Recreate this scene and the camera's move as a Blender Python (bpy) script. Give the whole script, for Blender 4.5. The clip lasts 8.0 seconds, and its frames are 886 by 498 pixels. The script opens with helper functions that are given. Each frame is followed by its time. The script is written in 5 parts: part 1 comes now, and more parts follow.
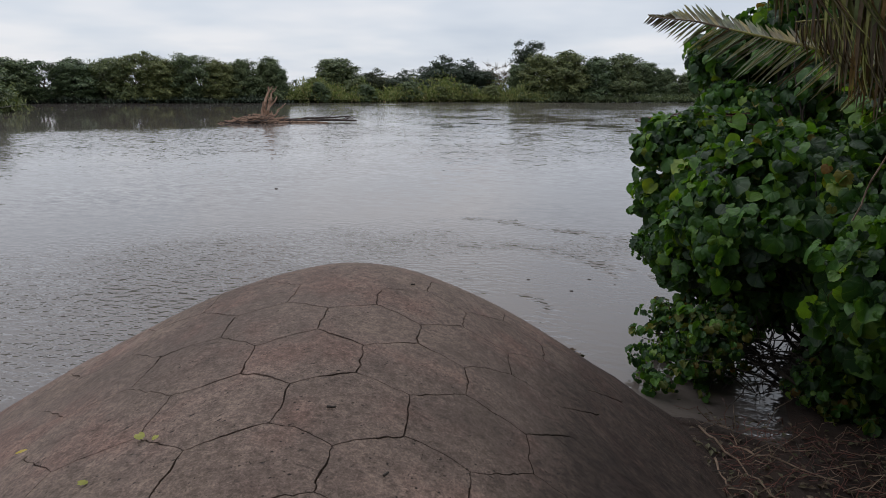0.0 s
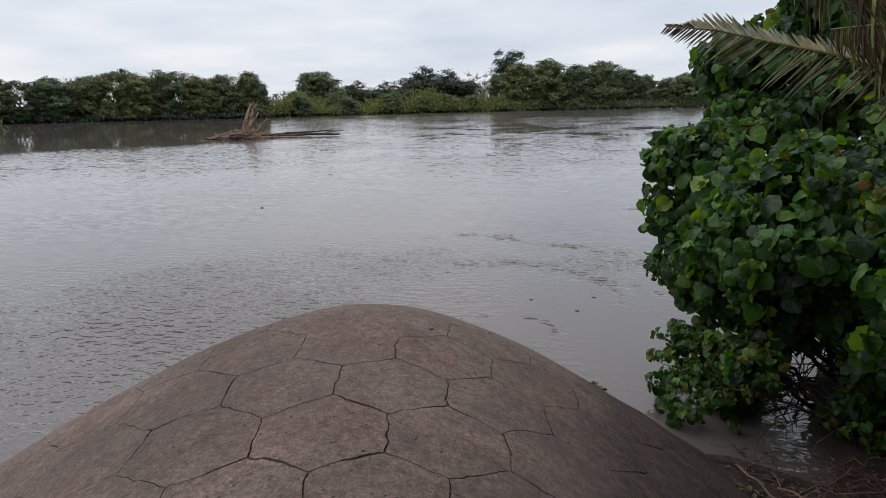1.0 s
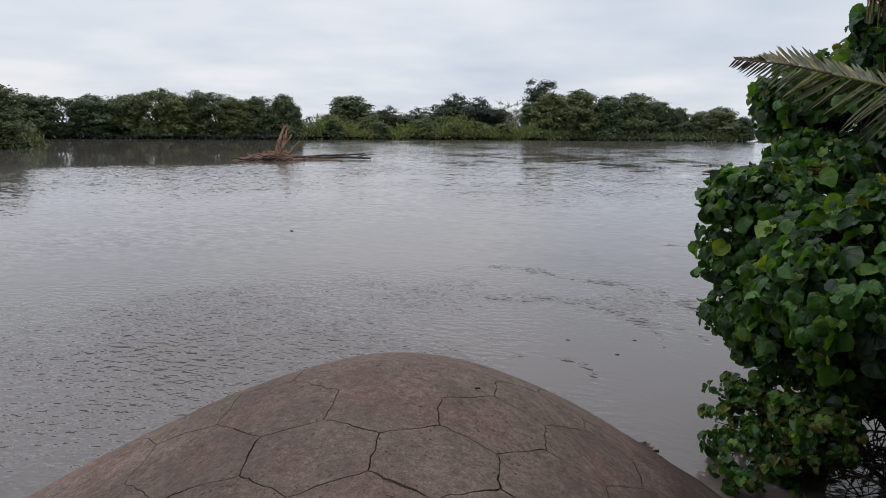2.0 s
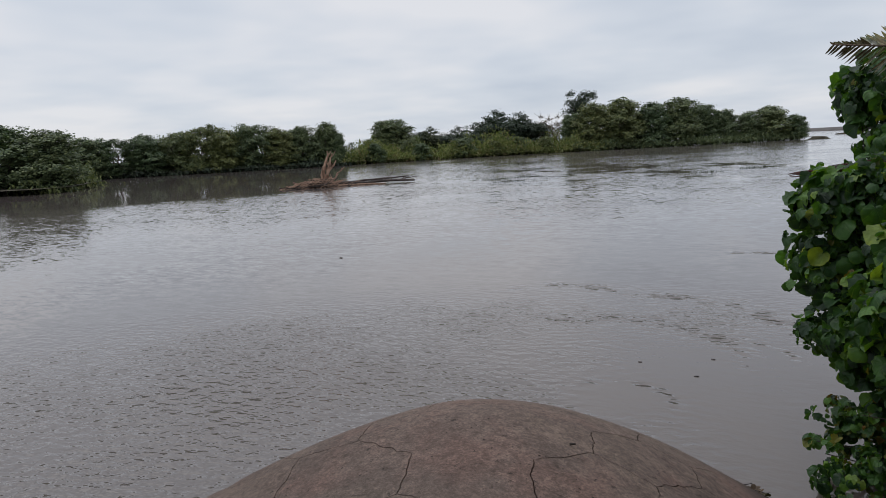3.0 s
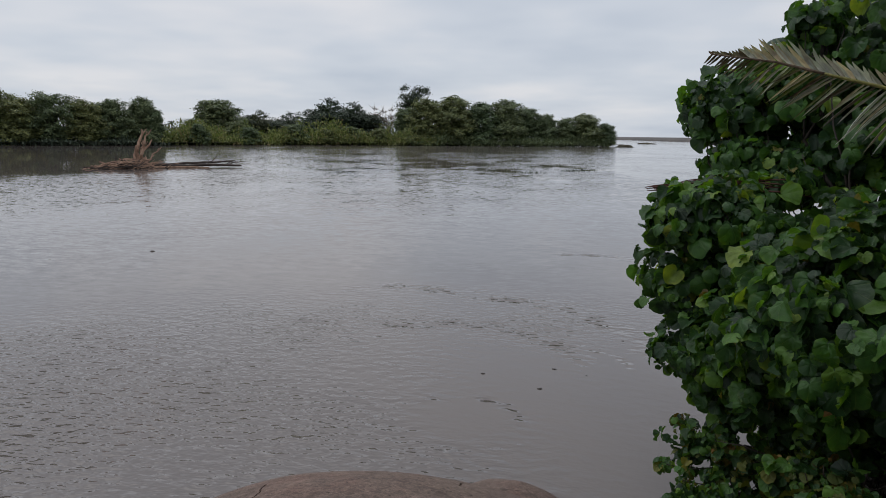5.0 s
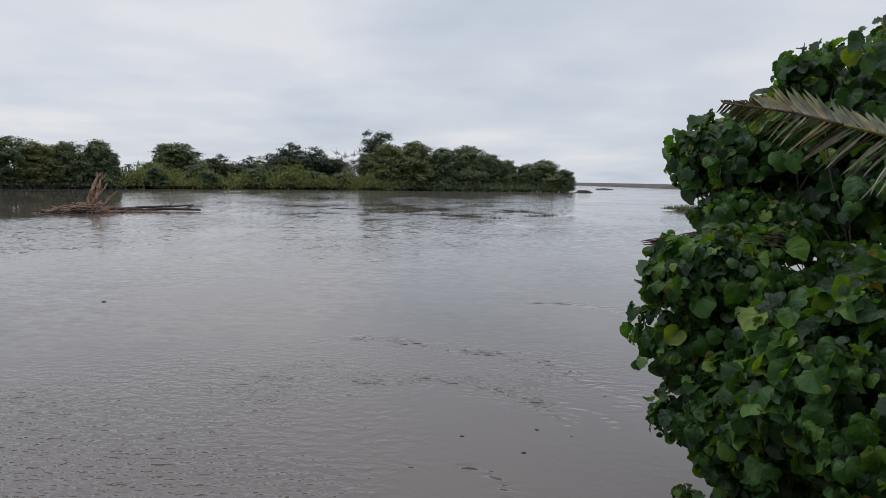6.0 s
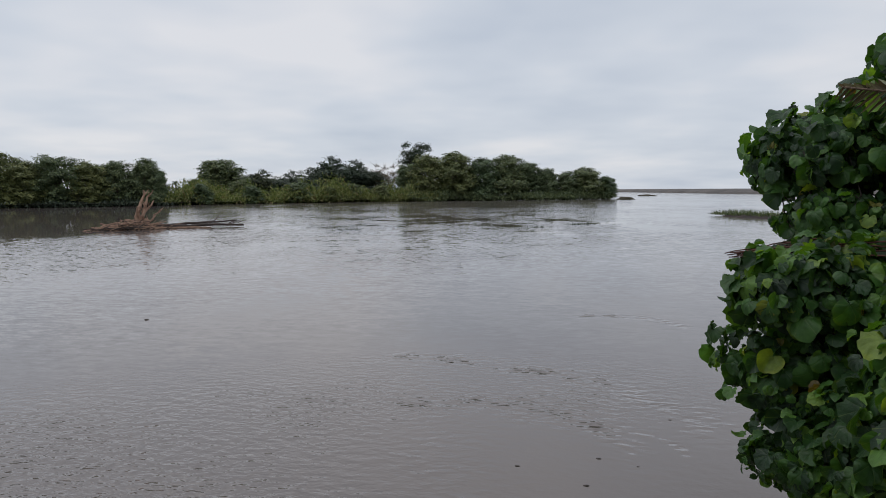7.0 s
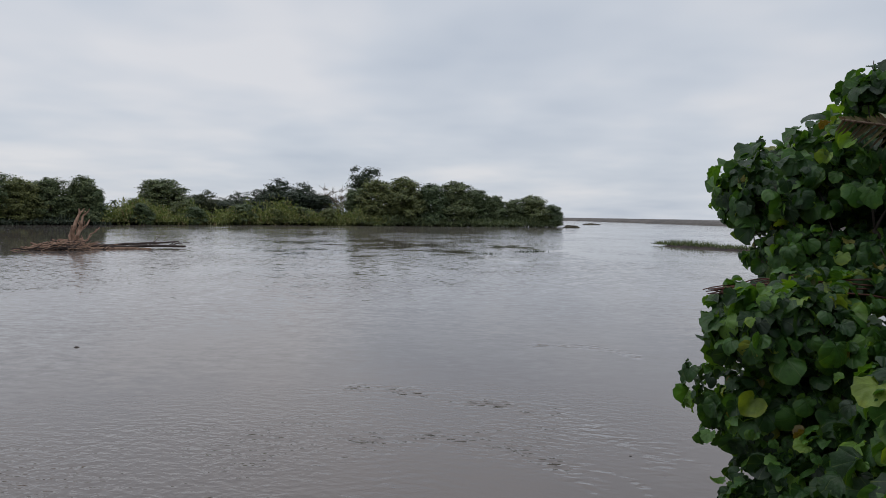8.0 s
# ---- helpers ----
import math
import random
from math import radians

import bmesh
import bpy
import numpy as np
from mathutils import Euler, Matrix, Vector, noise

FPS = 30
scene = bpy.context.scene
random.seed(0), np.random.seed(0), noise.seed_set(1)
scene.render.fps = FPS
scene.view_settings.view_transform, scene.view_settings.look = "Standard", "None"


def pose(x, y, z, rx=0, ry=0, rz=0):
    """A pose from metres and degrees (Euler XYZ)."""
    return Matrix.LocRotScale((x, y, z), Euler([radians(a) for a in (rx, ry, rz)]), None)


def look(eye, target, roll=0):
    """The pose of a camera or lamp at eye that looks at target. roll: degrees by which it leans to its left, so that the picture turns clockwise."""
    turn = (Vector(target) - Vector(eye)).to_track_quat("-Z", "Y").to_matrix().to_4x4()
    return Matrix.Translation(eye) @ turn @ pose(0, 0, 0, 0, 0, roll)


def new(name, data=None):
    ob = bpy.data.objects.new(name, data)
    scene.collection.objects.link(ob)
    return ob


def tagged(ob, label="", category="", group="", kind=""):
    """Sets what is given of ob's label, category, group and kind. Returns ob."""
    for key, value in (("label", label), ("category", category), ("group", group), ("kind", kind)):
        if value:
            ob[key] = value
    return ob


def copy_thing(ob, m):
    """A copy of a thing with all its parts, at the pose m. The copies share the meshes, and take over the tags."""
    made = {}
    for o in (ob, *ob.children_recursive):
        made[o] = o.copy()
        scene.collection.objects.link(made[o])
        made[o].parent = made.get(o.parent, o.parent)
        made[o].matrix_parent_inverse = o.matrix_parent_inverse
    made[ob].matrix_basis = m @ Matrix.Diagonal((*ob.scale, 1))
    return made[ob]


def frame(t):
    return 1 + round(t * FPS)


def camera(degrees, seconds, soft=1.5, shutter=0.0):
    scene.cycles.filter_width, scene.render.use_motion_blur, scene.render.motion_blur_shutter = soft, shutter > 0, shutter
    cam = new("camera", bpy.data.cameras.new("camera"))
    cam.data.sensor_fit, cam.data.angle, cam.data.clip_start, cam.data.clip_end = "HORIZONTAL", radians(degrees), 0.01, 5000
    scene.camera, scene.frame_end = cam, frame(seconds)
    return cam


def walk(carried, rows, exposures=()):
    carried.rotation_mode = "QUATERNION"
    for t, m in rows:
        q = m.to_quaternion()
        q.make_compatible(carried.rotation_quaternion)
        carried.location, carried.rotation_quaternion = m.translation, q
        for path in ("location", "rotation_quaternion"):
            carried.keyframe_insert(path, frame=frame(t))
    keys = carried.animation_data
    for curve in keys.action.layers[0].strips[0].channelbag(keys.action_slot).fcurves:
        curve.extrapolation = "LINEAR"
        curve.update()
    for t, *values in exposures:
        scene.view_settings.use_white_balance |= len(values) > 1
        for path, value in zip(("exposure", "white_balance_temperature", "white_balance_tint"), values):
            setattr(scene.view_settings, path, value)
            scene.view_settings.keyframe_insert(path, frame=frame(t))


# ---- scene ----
cam = camera(67.7, 8.0, soft=0.9)
PATH = [
    (0, (1.029, -0.539, 2.218), (0.452, 1.318, 1.751), 0.3),
    (0.2, (0.958, -0.486, 2.234), (0.446, 1.393, 1.776), -0.7),
    (0.5, (0.878, -0.414, 2.26), (0.443, 1.474, 1.766), -1.5),
    (0.7, (0.836, -0.363, 2.259), (0.377, 1.524, 1.781), -1.1),
    (1, (0.781, -0.256, 2.273), (0.246, 1.62, 1.835), -1.0),
    (1.2, (0.761, -0.193, 2.297), (0.209, 1.698, 1.953), -0.9),
    (1.5, (0.724, -0.124, 2.298), (0.128, 1.756, 1.962), -0.2),
    (1.7, (0.683, -0.072, 2.299), (0.07, 1.797, 1.937), 0.7),
    (2.8, (0.409, 0.239, 2.283), (-0.265, 2.091, 1.939), -1.4),
    (3, (0.391, 0.307, 2.291), (-0.357, 2.137, 1.986), -3.0),
    (3.2, (0.371, 0.367, 2.317), (-0.369, 2.209, 2.073), -1.9),
    (3.5, (0.368, 0.448, 2.309), (-0.293, 2.318, 2.053), -0.1),
    (3.7, (0.341, 0.511, 2.306), (-0.241, 2.397, 1.981), 0.7),
    (4, (0.304, 0.603, 2.291), (-0.141, 2.519, 1.928), 0.5),
    (4.2, (0.261, 0.669, 2.290), (-0.053, 2.607, 1.909), 0.5),
    (4.5, (0.186, 0.768, 2.298), (-0.035, 2.716, 1.907), 0.1),
    (4.7, (0.157, 0.810, 2.306), (-0.047, 2.766, 1.942), 0.7),
    (5, (0.138, 0.905, 2.313), (-0.117, 2.858, 1.971), 0.7),
    (5.2, (0.114, 0.962, 2.331), (-0.109, 2.927, 2.032), 1.2),
    (6.3, (-0.093, 1.332, 2.344), (-0.231, 3.316, 2.138), 0.9),
    (6.5, (-0.124, 1.397, 2.344), (-0.266, 3.379, 2.122), 0.9),
    (6.7, (-0.154, 1.478, 2.346), (-0.318, 3.459, 2.126), 0.0),
    (7, (-0.154, 1.647, 2.337), (-0.419, 3.621, 2.158), -0.3),
    (7.2, (-0.156, 1.700, 2.347), (-0.437, 3.676, 2.221), 0.3),
    (7.5, (-0.193, 1.746, 2.339), (-0.491, 3.715, 2.158), 1.4),
    (7.7, (-0.227, 1.796, 2.346), (-0.463, 3.774, 2.167), 2.0),
    (8, (-0.283, 1.891, 2.35), (-0.391, 3.886, 2.248), 0.9),
]
# the phone's own exposure drifts a little
EXPOSURES = [(0, 0.09), (0.5, 0.15), (1.0, 0.18), (1.5, 0.17), (1.7, 0.15), (2.8, 0.0), (3.5, -0.06), (4.5, -0.13), (5.2, -0.08), (6.3, -0.02), (7.0, -0.06), (8.0, -0.12)]
walk(cam, [(t, look(eye, target, roll)) for t, eye, target, roll in PATH], EXPOSURES)

# ---------------------------------------------------------------- light

world = bpy.data.worlds.new("overcast_sky")
scene.world = world
world.use_nodes = True
wn, wl = world.node_tree.nodes, world.node_tree.links
wn.clear()
SUN_EL, SUN_AZ = radians(66), radians(-75)
w_out = wn.new("ShaderNodeOutputWorld")
w_bg = wn.new("ShaderNodeBackground")
w_sky = wn.new("ShaderNodeTexSky")
w_sky.sky_type = "NISHITA"
w_sky.sun_disc = False
w_sky.sun_elevation = SUN_EL
w_sky.sun_rotation = SUN_AZ
w_co = wn.new("ShaderNodeTexCoord")
w_sep = wn.new("ShaderNodeSeparateXYZ")
wl.new(w_co.outputs["Generated"], w_sep.inputs[0])
# cloud deck: direction projected on a flat layer overhead, so that the clouds flatten out near the horizon
w_add = wn.new("ShaderNodeMath")
w_add.operation = "ADD"
w_add.inputs[1].default_value = 0.15
w_abs = wn.new("ShaderNodeMath")
w_abs.operation = "ABSOLUTE"
wl.new(w_sep.outputs["Z"], w_abs.inputs[0])
wl.new(w_abs.outputs[0], w_add.inputs[0])
w_div = wn.new("ShaderNodeVectorMath")
w_div.operation = "DIVIDE"
w_comb = wn.new("ShaderNodeCombineXYZ")
for k in range(3):
    wl.new(w_add.outputs[0], w_comb.inputs[k])
wl.new(w_co.outputs["Generated"], w_div.inputs[0])
wl.new(w_comb.outputs[0], w_div.inputs[1])
w_n1 = wn.new("ShaderNodeTexNoise")
w_n1.inputs["Scale"].default_value = 1.05
w_n1.inputs["Detail"].default_value = 3
w_n1.inputs["Roughness"].default_value = 0.5
w_n1.inputs["Distortion"].default_value = 0.0
wl.new(w_div.outputs[0], w_n1.inputs["Vector"])
w_ramp = wn.new("ShaderNodeValToRGB")
cr = w_ramp.color_ramp
cr.elements[0].position, cr.elements[0].color = 0.28, (0.54, 0.598, 0.692, 1)
cr.elements[1].position, cr.elements[1].color = 0.70, (0.775, 0.785, 0.825, 1)
e_mid = cr.elements.new(0.5)
e_mid.color = (0.645, 0.69, 0.765, 1)
# the deck is thinner over the left-hand bank and thicker towards the river mouth
w_thick = wn.new("ShaderNodeMath")
w_thick.operation = "MULTIPLY_ADD"
w_thick.inputs[1].default_value = -0.10
wl.new(w_sep.outputs["X"], w_thick.inputs[0])
wl.new(w_n1.outputs["Fac"], w_thick.inputs[2])
wl.new(w_thick.outputs[0], w_ramp.inputs["Fac"])
w_mul = wn.new("ShaderNodeMix")
w_mul.data_type = "RGBA"
w_mul.inputs["Factor"].default_value = 0.93
w_scale = wn.new("ShaderNodeMix")
w_scale.data_type = "RGBA"
w_scale.blend_type = "MULTIPLY"
w_scale.inputs["Factor"].default_value = 1.0
w_scale.inputs["B"].default_value = (0.1, 0.1, 0.1, 1)
wl.new(w_sky.outputs[0], w_scale.inputs["A"])
wl.new(w_scale.outputs["Result"], w_mul.inputs["A"])
wl.new(w_ramp.outputs["Color"], w_mul.inputs["B"])
wl.new(w_mul.outputs["Result"], w_bg.inputs["Color"])
# an overcast sky grows brighter towards the zenith
w_up = wn.new("ShaderNodeMapRange")
w_up.interpolation_type = "SMOOTHSTEP"
wl.new(w_sep.outputs["Z"], w_up.inputs["Value"])
for key, val in (("From Min", 0.38), ("From Max", 1.0), ("To Min", 1.0), ("To Max", 1.8)):
    w_up.inputs[key].default_value = val
wl.new(w_up.outputs["Result"], w_bg.inputs["Strength"])
wl.new(w_bg.outputs[0], w_out.inputs["Surface"])

sun = new("sun", bpy.data.lights.new("sun", "SUN"))
sun.data.energy = 0.8
sun.data.angle = radians(60)
sun.data.color = (1.0, 0.96, 0.9)
sun.matrix_world = look((math.sin(SUN_AZ) * 50, math.cos(SUN_AZ) * 50, 50 * math.tan(SUN_EL)), (0, 0, 0))


# ---------------------------------------------------------------- materials
def material(name):
    m = bpy.data.materials.new(name)
    m.use_nodes = True
    nt = m.node_tree
    return m, nt.nodes, nt.links, nt.nodes["Principled BSDF"]


def node(nodes, kind, **values):
    n = nodes.new(kind)
    for key, v in values.items():
        n.inputs[key.replace("_", " ")].default_value = v
    return n


def ramp(nodes, links, source, *stops):
    r = nodes.new("ShaderNodeValToRGB")
    while len(r.color_ramp.elements) < len(stops):
        r.color_ramp.elements.new(0.5)
    for e, (p, c) in zip(r.color_ramp.elements, stops):
        e.position = p
        e.color = (c, c, c, 1) if isinstance(c, (int, float)) else (*c, 1)
    links.new(source, r.inputs["Fac"])
    return r.outputs["Color"]


def mix(nodes, links, a, b, fac, blend="MIX"):
    m = nodes.new("ShaderNodeMix")
    m.data_type = "RGBA"
    m.blend_type = blend
    for key, v in (("A", a), ("B", b), ("Factor", fac)):
        if isinstance(v, (int, float)):
            m.inputs[key].default_value = v if key == "Factor" else (v, v, v, 1)
        elif isinstance(v, tuple):
            m.inputs[key].default_value = (*v, 1)
        else:
            links.new(v, m.inputs[key])
    return m.outputs["Result"]


def maths(nodes, links, op, a, b=0.0):
    m = nodes.new("ShaderNodeMath")
    m.operation = op
    for k, v in enumerate((a, b)):
        if isinstance(v, (int, float)):
            m.inputs[k].default_value = v
        else:
            links.new(v, m.inputs[k])
    return m.outputs[0]


def bump(nodes, links, height, strength, distance, under=None):
    b = nodes.new("ShaderNodeBump")
    b.inputs["Distance"].default_value = distance
    if isinstance(strength, (int, float)):
        b.inputs["Strength"].default_value = strength
    else:
        links.new(strength, b.inputs["Strength"])
    links.new(height, b.inputs["Height"])
    if under:
        links.new(under, b.inputs["Normal"])
    return b.outputs["Normal"]


def place(nodes, links, scale=(1, 1, 1), turn=0.0):
    """World coordinates, turned and stretched."""
    g = nodes.new("ShaderNodeNewGeometry")
    m = nodes.new("ShaderNodeMapping")
    m.inputs["Scale"].default_value = scale
    m.inputs["Rotation"].default_value = (0, 0, turn)
    links.new(g.outputs["Position"], m.inputs["Vector"])
    return m.outputs["Vector"]


def noise_tex(nodes, links, vector, scale, detail=4, rough=0.55):
    n = node(nodes, "ShaderNodeTexNoise", Scale=scale, Detail=detail, Roughness=rough)
    links.new(vector, n.inputs["Vector"])
    return n.outputs["Fac"]


def random_each(nodes, links):
    """One random number for each object and each loose piece of a mesh."""
    o = nodes.new("ShaderNodeObjectInfo")
    g = nodes.new("ShaderNodeNewGeometry")
    s = maths(nodes, links, "ADD", o.outputs["Random"], g.outputs["Random Per Island"])
    return maths(nodes, links, "FRACT", s)


def concrete_material(name, light, dark, moss=0.0):
    m, n, l, p = material(name)
    v = place(n, l)
    big = noise_tex(n, l, v, 1.3, 5)
    mid = noise_tex(n, l, v, 9, 6, 0.65)
    fine = noise_tex(n, l, v, 70, 6, 0.75)
    lumps = noise_tex(n, l, v, 30, 5, 0.7)
    col = mix(n, l, dark, light, ramp(n, l, big, (0.3, 0.0), (0.7, 1.0)))
    col = mix(n, l, col, ramp(n, l, mid, (0.25, 0.62), (0.75, 1.22)), 0.8, "MULTIPLY")
    col = mix(n, l, col, ramp(n, l, fine, (0.3, 0.45), (0.7, 1.5)), 0.6, "MULTIPLY")
    col = mix(n, l, col, ramp(n, l, lumps, (0.32, 0.45), (0.5, 1.0), (0.70, 1.45)), 0.7, "MULTIPLY")
    # sand grains of different colour, and faint reddish and ochre patches
    grit = node(n, "ShaderNodeTexVoronoi", Scale=190.0)
    l.new(v, grit.inputs["Vector"])
    grain = n.new("ShaderNodeSeparateColor")
    l.new(grit.outputs["Color"], grain.inputs["Color"])
    col = mix(n, l, col, ramp(n, l, grain.outputs[0], (0.0, 0.5), (0.5, 1.0), (1.0, 1.6)), 0.5, "MULTIPLY")
    tint = ramp(n, l, noise_tex(n, l, v, 3.1, 3), (0.34, (0.98, 1.0, 0.97)), (0.5, (1.0, 1.0, 1.0)), (0.66, (1.13, 0.97, 0.95)))
    col = mix(n, l, col, tint, 0.8, "MULTIPLY")
    # pits and specks
    vor = node(n, "ShaderNodeTexVoronoi", Scale=58.0)
    warp = mix(n, l, v, noise_tex(n, l, v, 20, 3), 0.04)
    l.new(warp, vor.inputs["Vector"])
    chance = n.new("ShaderNodeSeparateColor")
    l.new(vor.outputs["Color"], chance.inputs["Color"])
    hole = maths(n, l, "DIVIDE", vor.outputs["Distance"], maths(n, l, "ADD", maths(n, l, "MULTIPLY", chance.outputs[0], chance.outputs[0]), 0.02))
    pit = ramp(n, l, hole, (0.16, 1.0), (0.30, 0.0))
    few = ramp(n, l, noise_tex(n, l, v, 5.5, 4, 0.65), (0.34, 0.0), (0.54, 1.0))
    pit = mix(n, l, 0.0, pit, few)
    col = mix(n, l, col, (0.016, 0.013, 0.012), maths(n, l, "MULTIPLY", pit, 0.95))
    # larger chips where the skin has broken away
    chips = node(n, "ShaderNodeTexVoronoi", Scale=15.0)
    l.new(mix(n, l, v, noise_tex(n, l, v, 26, 4), 0.12), chips.inputs["Vector"])
    chip = ramp(n, l, chips.outputs["Distance"], (0.07, 1.0), (0.13, 0.0))
    chip = mix(n, l, 0.0, chip, ramp(n, l, noise_tex(n, l, v, 2.3, 3), (0.46, 0.0), (0.56, 1.0)))
    col = mix(n, l, col, (0.025, 0.020, 0.017), maths(n, l, "MULTIPLY", chip, 0.9))
    pit = maths(n, l, "MAXIMUM", pit, chip)
    # short drag marks left by the float
    s = place(n, l, (4, 38, 20), 0.75)
    drag = ramp(n, l, noise_tex(n, l, s, 1.0, 4, 0.6), (0.66, 0.0), (0.74, 1.0))
    col = mix(n, l, col, (0.03, 0.025, 0.022), maths(n, l, "MULTIPLY", drag, 0.55))
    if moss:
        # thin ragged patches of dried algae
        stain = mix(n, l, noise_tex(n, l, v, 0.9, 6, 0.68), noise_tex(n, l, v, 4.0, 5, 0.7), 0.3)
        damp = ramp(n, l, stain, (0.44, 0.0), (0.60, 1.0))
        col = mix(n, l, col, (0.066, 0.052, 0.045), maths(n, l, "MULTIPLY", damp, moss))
        # black-brown algae and the bush-side shade, painted together in ragged tongues up the shell
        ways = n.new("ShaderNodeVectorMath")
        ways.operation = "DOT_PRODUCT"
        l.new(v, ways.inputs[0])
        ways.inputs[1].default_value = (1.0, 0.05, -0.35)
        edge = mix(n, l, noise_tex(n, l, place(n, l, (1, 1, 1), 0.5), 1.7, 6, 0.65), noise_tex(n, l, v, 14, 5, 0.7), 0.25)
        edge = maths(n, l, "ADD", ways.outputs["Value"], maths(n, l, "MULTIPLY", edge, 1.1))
        crust_shade = ramp(n, l, maths(n, l, "MULTIPLY", edge, 0.4), (0.36, 0.0), (0.48, 0.75), (0.62, 1.0))
        # both broken up in specks and scrapes
        crust_shade = maths(n, l, "MULTIPLY", crust_shade, ramp(n, l, mix(n, l, lumps, mid, 0.5), (0.40, 1.0), (0.62, 0.72)))
        col = mix(n, l, col, mix(n, l, col, (0.22, 0.190, 0.182), 1.0, "MULTIPLY"), crust_shade)
    l.new(col, p.inputs["Base Color"])
    p.inputs["Roughness"].default_value = 0.9
    p.inputs["Specular IOR Level"].default_value = 0.3
    b = bump(n, l, mid, 0.45, 0.014)
    b = bump(n, l, lumps, 0.7, 0.010, b)
    b = bump(n, l, fine, 0.7, 0.006, b)
    b = bump(n, l, grit.outputs["Distance"], 0.35, 0.003, b)
    hollow = maths(n, l, "SUBTRACT", 1.0, maths(n, l, "MAXIMUM", pit, drag))
    l.new(bump(n, l, hollow, 0.8, 0.006, b), p.inputs["Normal"])
    return m


def bark_material(name, light, dark, rough=0.85):
    m, n, l, p = material(name)
    v = place(n, l, (1, 1, 0.35))
    a = noise_tex(n, l, v, 6, 5, 0.6)
    b = noise_tex(n, l, v, 45, 5, 0.7)
    col = mix(n, l, dark, light, ramp(n, l, a, (0.3, 0.0), (0.7, 1.0)))
    col = mix(n, l, col, ramp(n, l, b, (0.2, 0.5), (0.8, 1.4)), 0.8, "MULTIPLY")
    l.new(col, p.inputs["Base Color"])
    p.inputs["Roughness"].default_value = rough
    l.new(bump(n, l, b, 0.7, 0.01), p.inputs["Normal"])
    return m


def leaf_material(name, colours, gloss=0.42, clear=0.25, veins=False, sheen=0.3):
    """Thin leaves: colour differs from leaf to leaf; some light comes through."""
    m, n, l, p = material(name)
    r = random_each(n, l)
    col = ramp(n, l, r, *colours)
    v = place(n, l)
    col = mix(n, l, col, ramp(n, l, noise_tex(n, l, v, 22, 4), (0.25, 0.6), (0.75, 1.35)), 0.8, "MULTIPLY")
    tree = n.new("ShaderNodeObjectInfo")
    col = mix(n, l, col, ramp(n, l, tree.outputs["Random"], (0.0, (0.75, 0.85, 0.85)), (0.5, (1.0, 1.0, 1.0)), (1.0, (1.35, 1.15, 0.85))), 0.0 if veins else 0.9, "MULTIPLY")
    if veins:
        uv = n.new("ShaderNodeUVMap")
        sep = n.new("ShaderNodeSeparateXYZ")
        l.new(uv.outputs[0], sep.inputs[0])
        ang = maths(n, l, "ARCTAN2", sep.outputs["X"], maths(n, l, "ADD", sep.outputs["Y"], 0.02))
        w = maths(n, l, "ABSOLUTE", maths(n, l, "SINE", maths(n, l, "MULTIPLY", ang, 3.6)))
        line = ramp(n, l, w, (0.0, 1.0), (0.09, 0.0))
        col = mix(n, l, col, (0.16, 0.22, 0.07), maths(n, l, "MULTIPLY", line, 0.35))
        pucker = noise_tex(n, l, v, 55, 3, 0.6)
        far = n.new("ShaderNodeVectorMath")
        far.operation = "DISTANCE"
        l.new(uv.outputs[0], far.inputs[0])
        far.inputs[1].default_value = (0, -0.3, 0)
        margin = maths(n, l, "MULTIPLY", far.outputs["Value"], ramp(n, l, noise_tex(n, l, v, 16, 3), (0.35, 0.55), (0.65, 1.15)))
        col = mix(n, l, col, mix(n, l, col, (1.5, 1.25, 0.8), 1.0, "MULTIPLY"), ramp(n, l, margin, (0.40, 0.0), (0.56, 0.8)))
        l.new(bump(n, l, pucker, 0.45, 0.010, bump(n, l, w, 0.5, 0.005)), p.inputs["Normal"])
    l.new(col, p.inputs["Base Color"])
    p.inputs["Roughness"].default_value = gloss
    p.inputs["Specular IOR Level"].default_value = sheen
    tr = n.new("ShaderNodeBsdfTranslucent")
    l.new(mix(n, l, col, (2.5, 2.3, 0.6) if veins else (1.0, 1.25, 0.5), 1.0, "MULTIPLY"), tr.inputs["Color"])
    ms = n.new("ShaderNodeMixShader")
    ms.inputs[0].default_value = clear
    l.new(p.outputs[0], ms.inputs[1])
    l.new(tr.outputs[0], ms.inputs[2])
    l.new(ms.outputs[0], n["Material Output"].inputs["Surface"])
    return m


def soil_material(name, light, dark, scale=1.0):
    m, n, l, p = material(name)
    v = place(n, l)
    a = noise_tex(n, l, v, 0.8 * scale, 5)
    b = noise_tex(n, l, v, 14 * scale, 6, 0.7)
    col = mix(n, l, dark, light, ramp(n, l, a, (0.3, 0.0), (0.7, 1.0)))
    col = mix(n, l, col, ramp(n, l, b, (0.2, 0.4), (0.8, 1.5)), 0.9, "MULTIPLY")
    l.new(col, p.inputs["Base Color"])
    p.inputs["Roughness"].default_value = 0.95
    l.new(bump(n, l, b, 0.8, 0.03 / scale), p.inputs["Normal"])
    return m


LEAN = 0.055


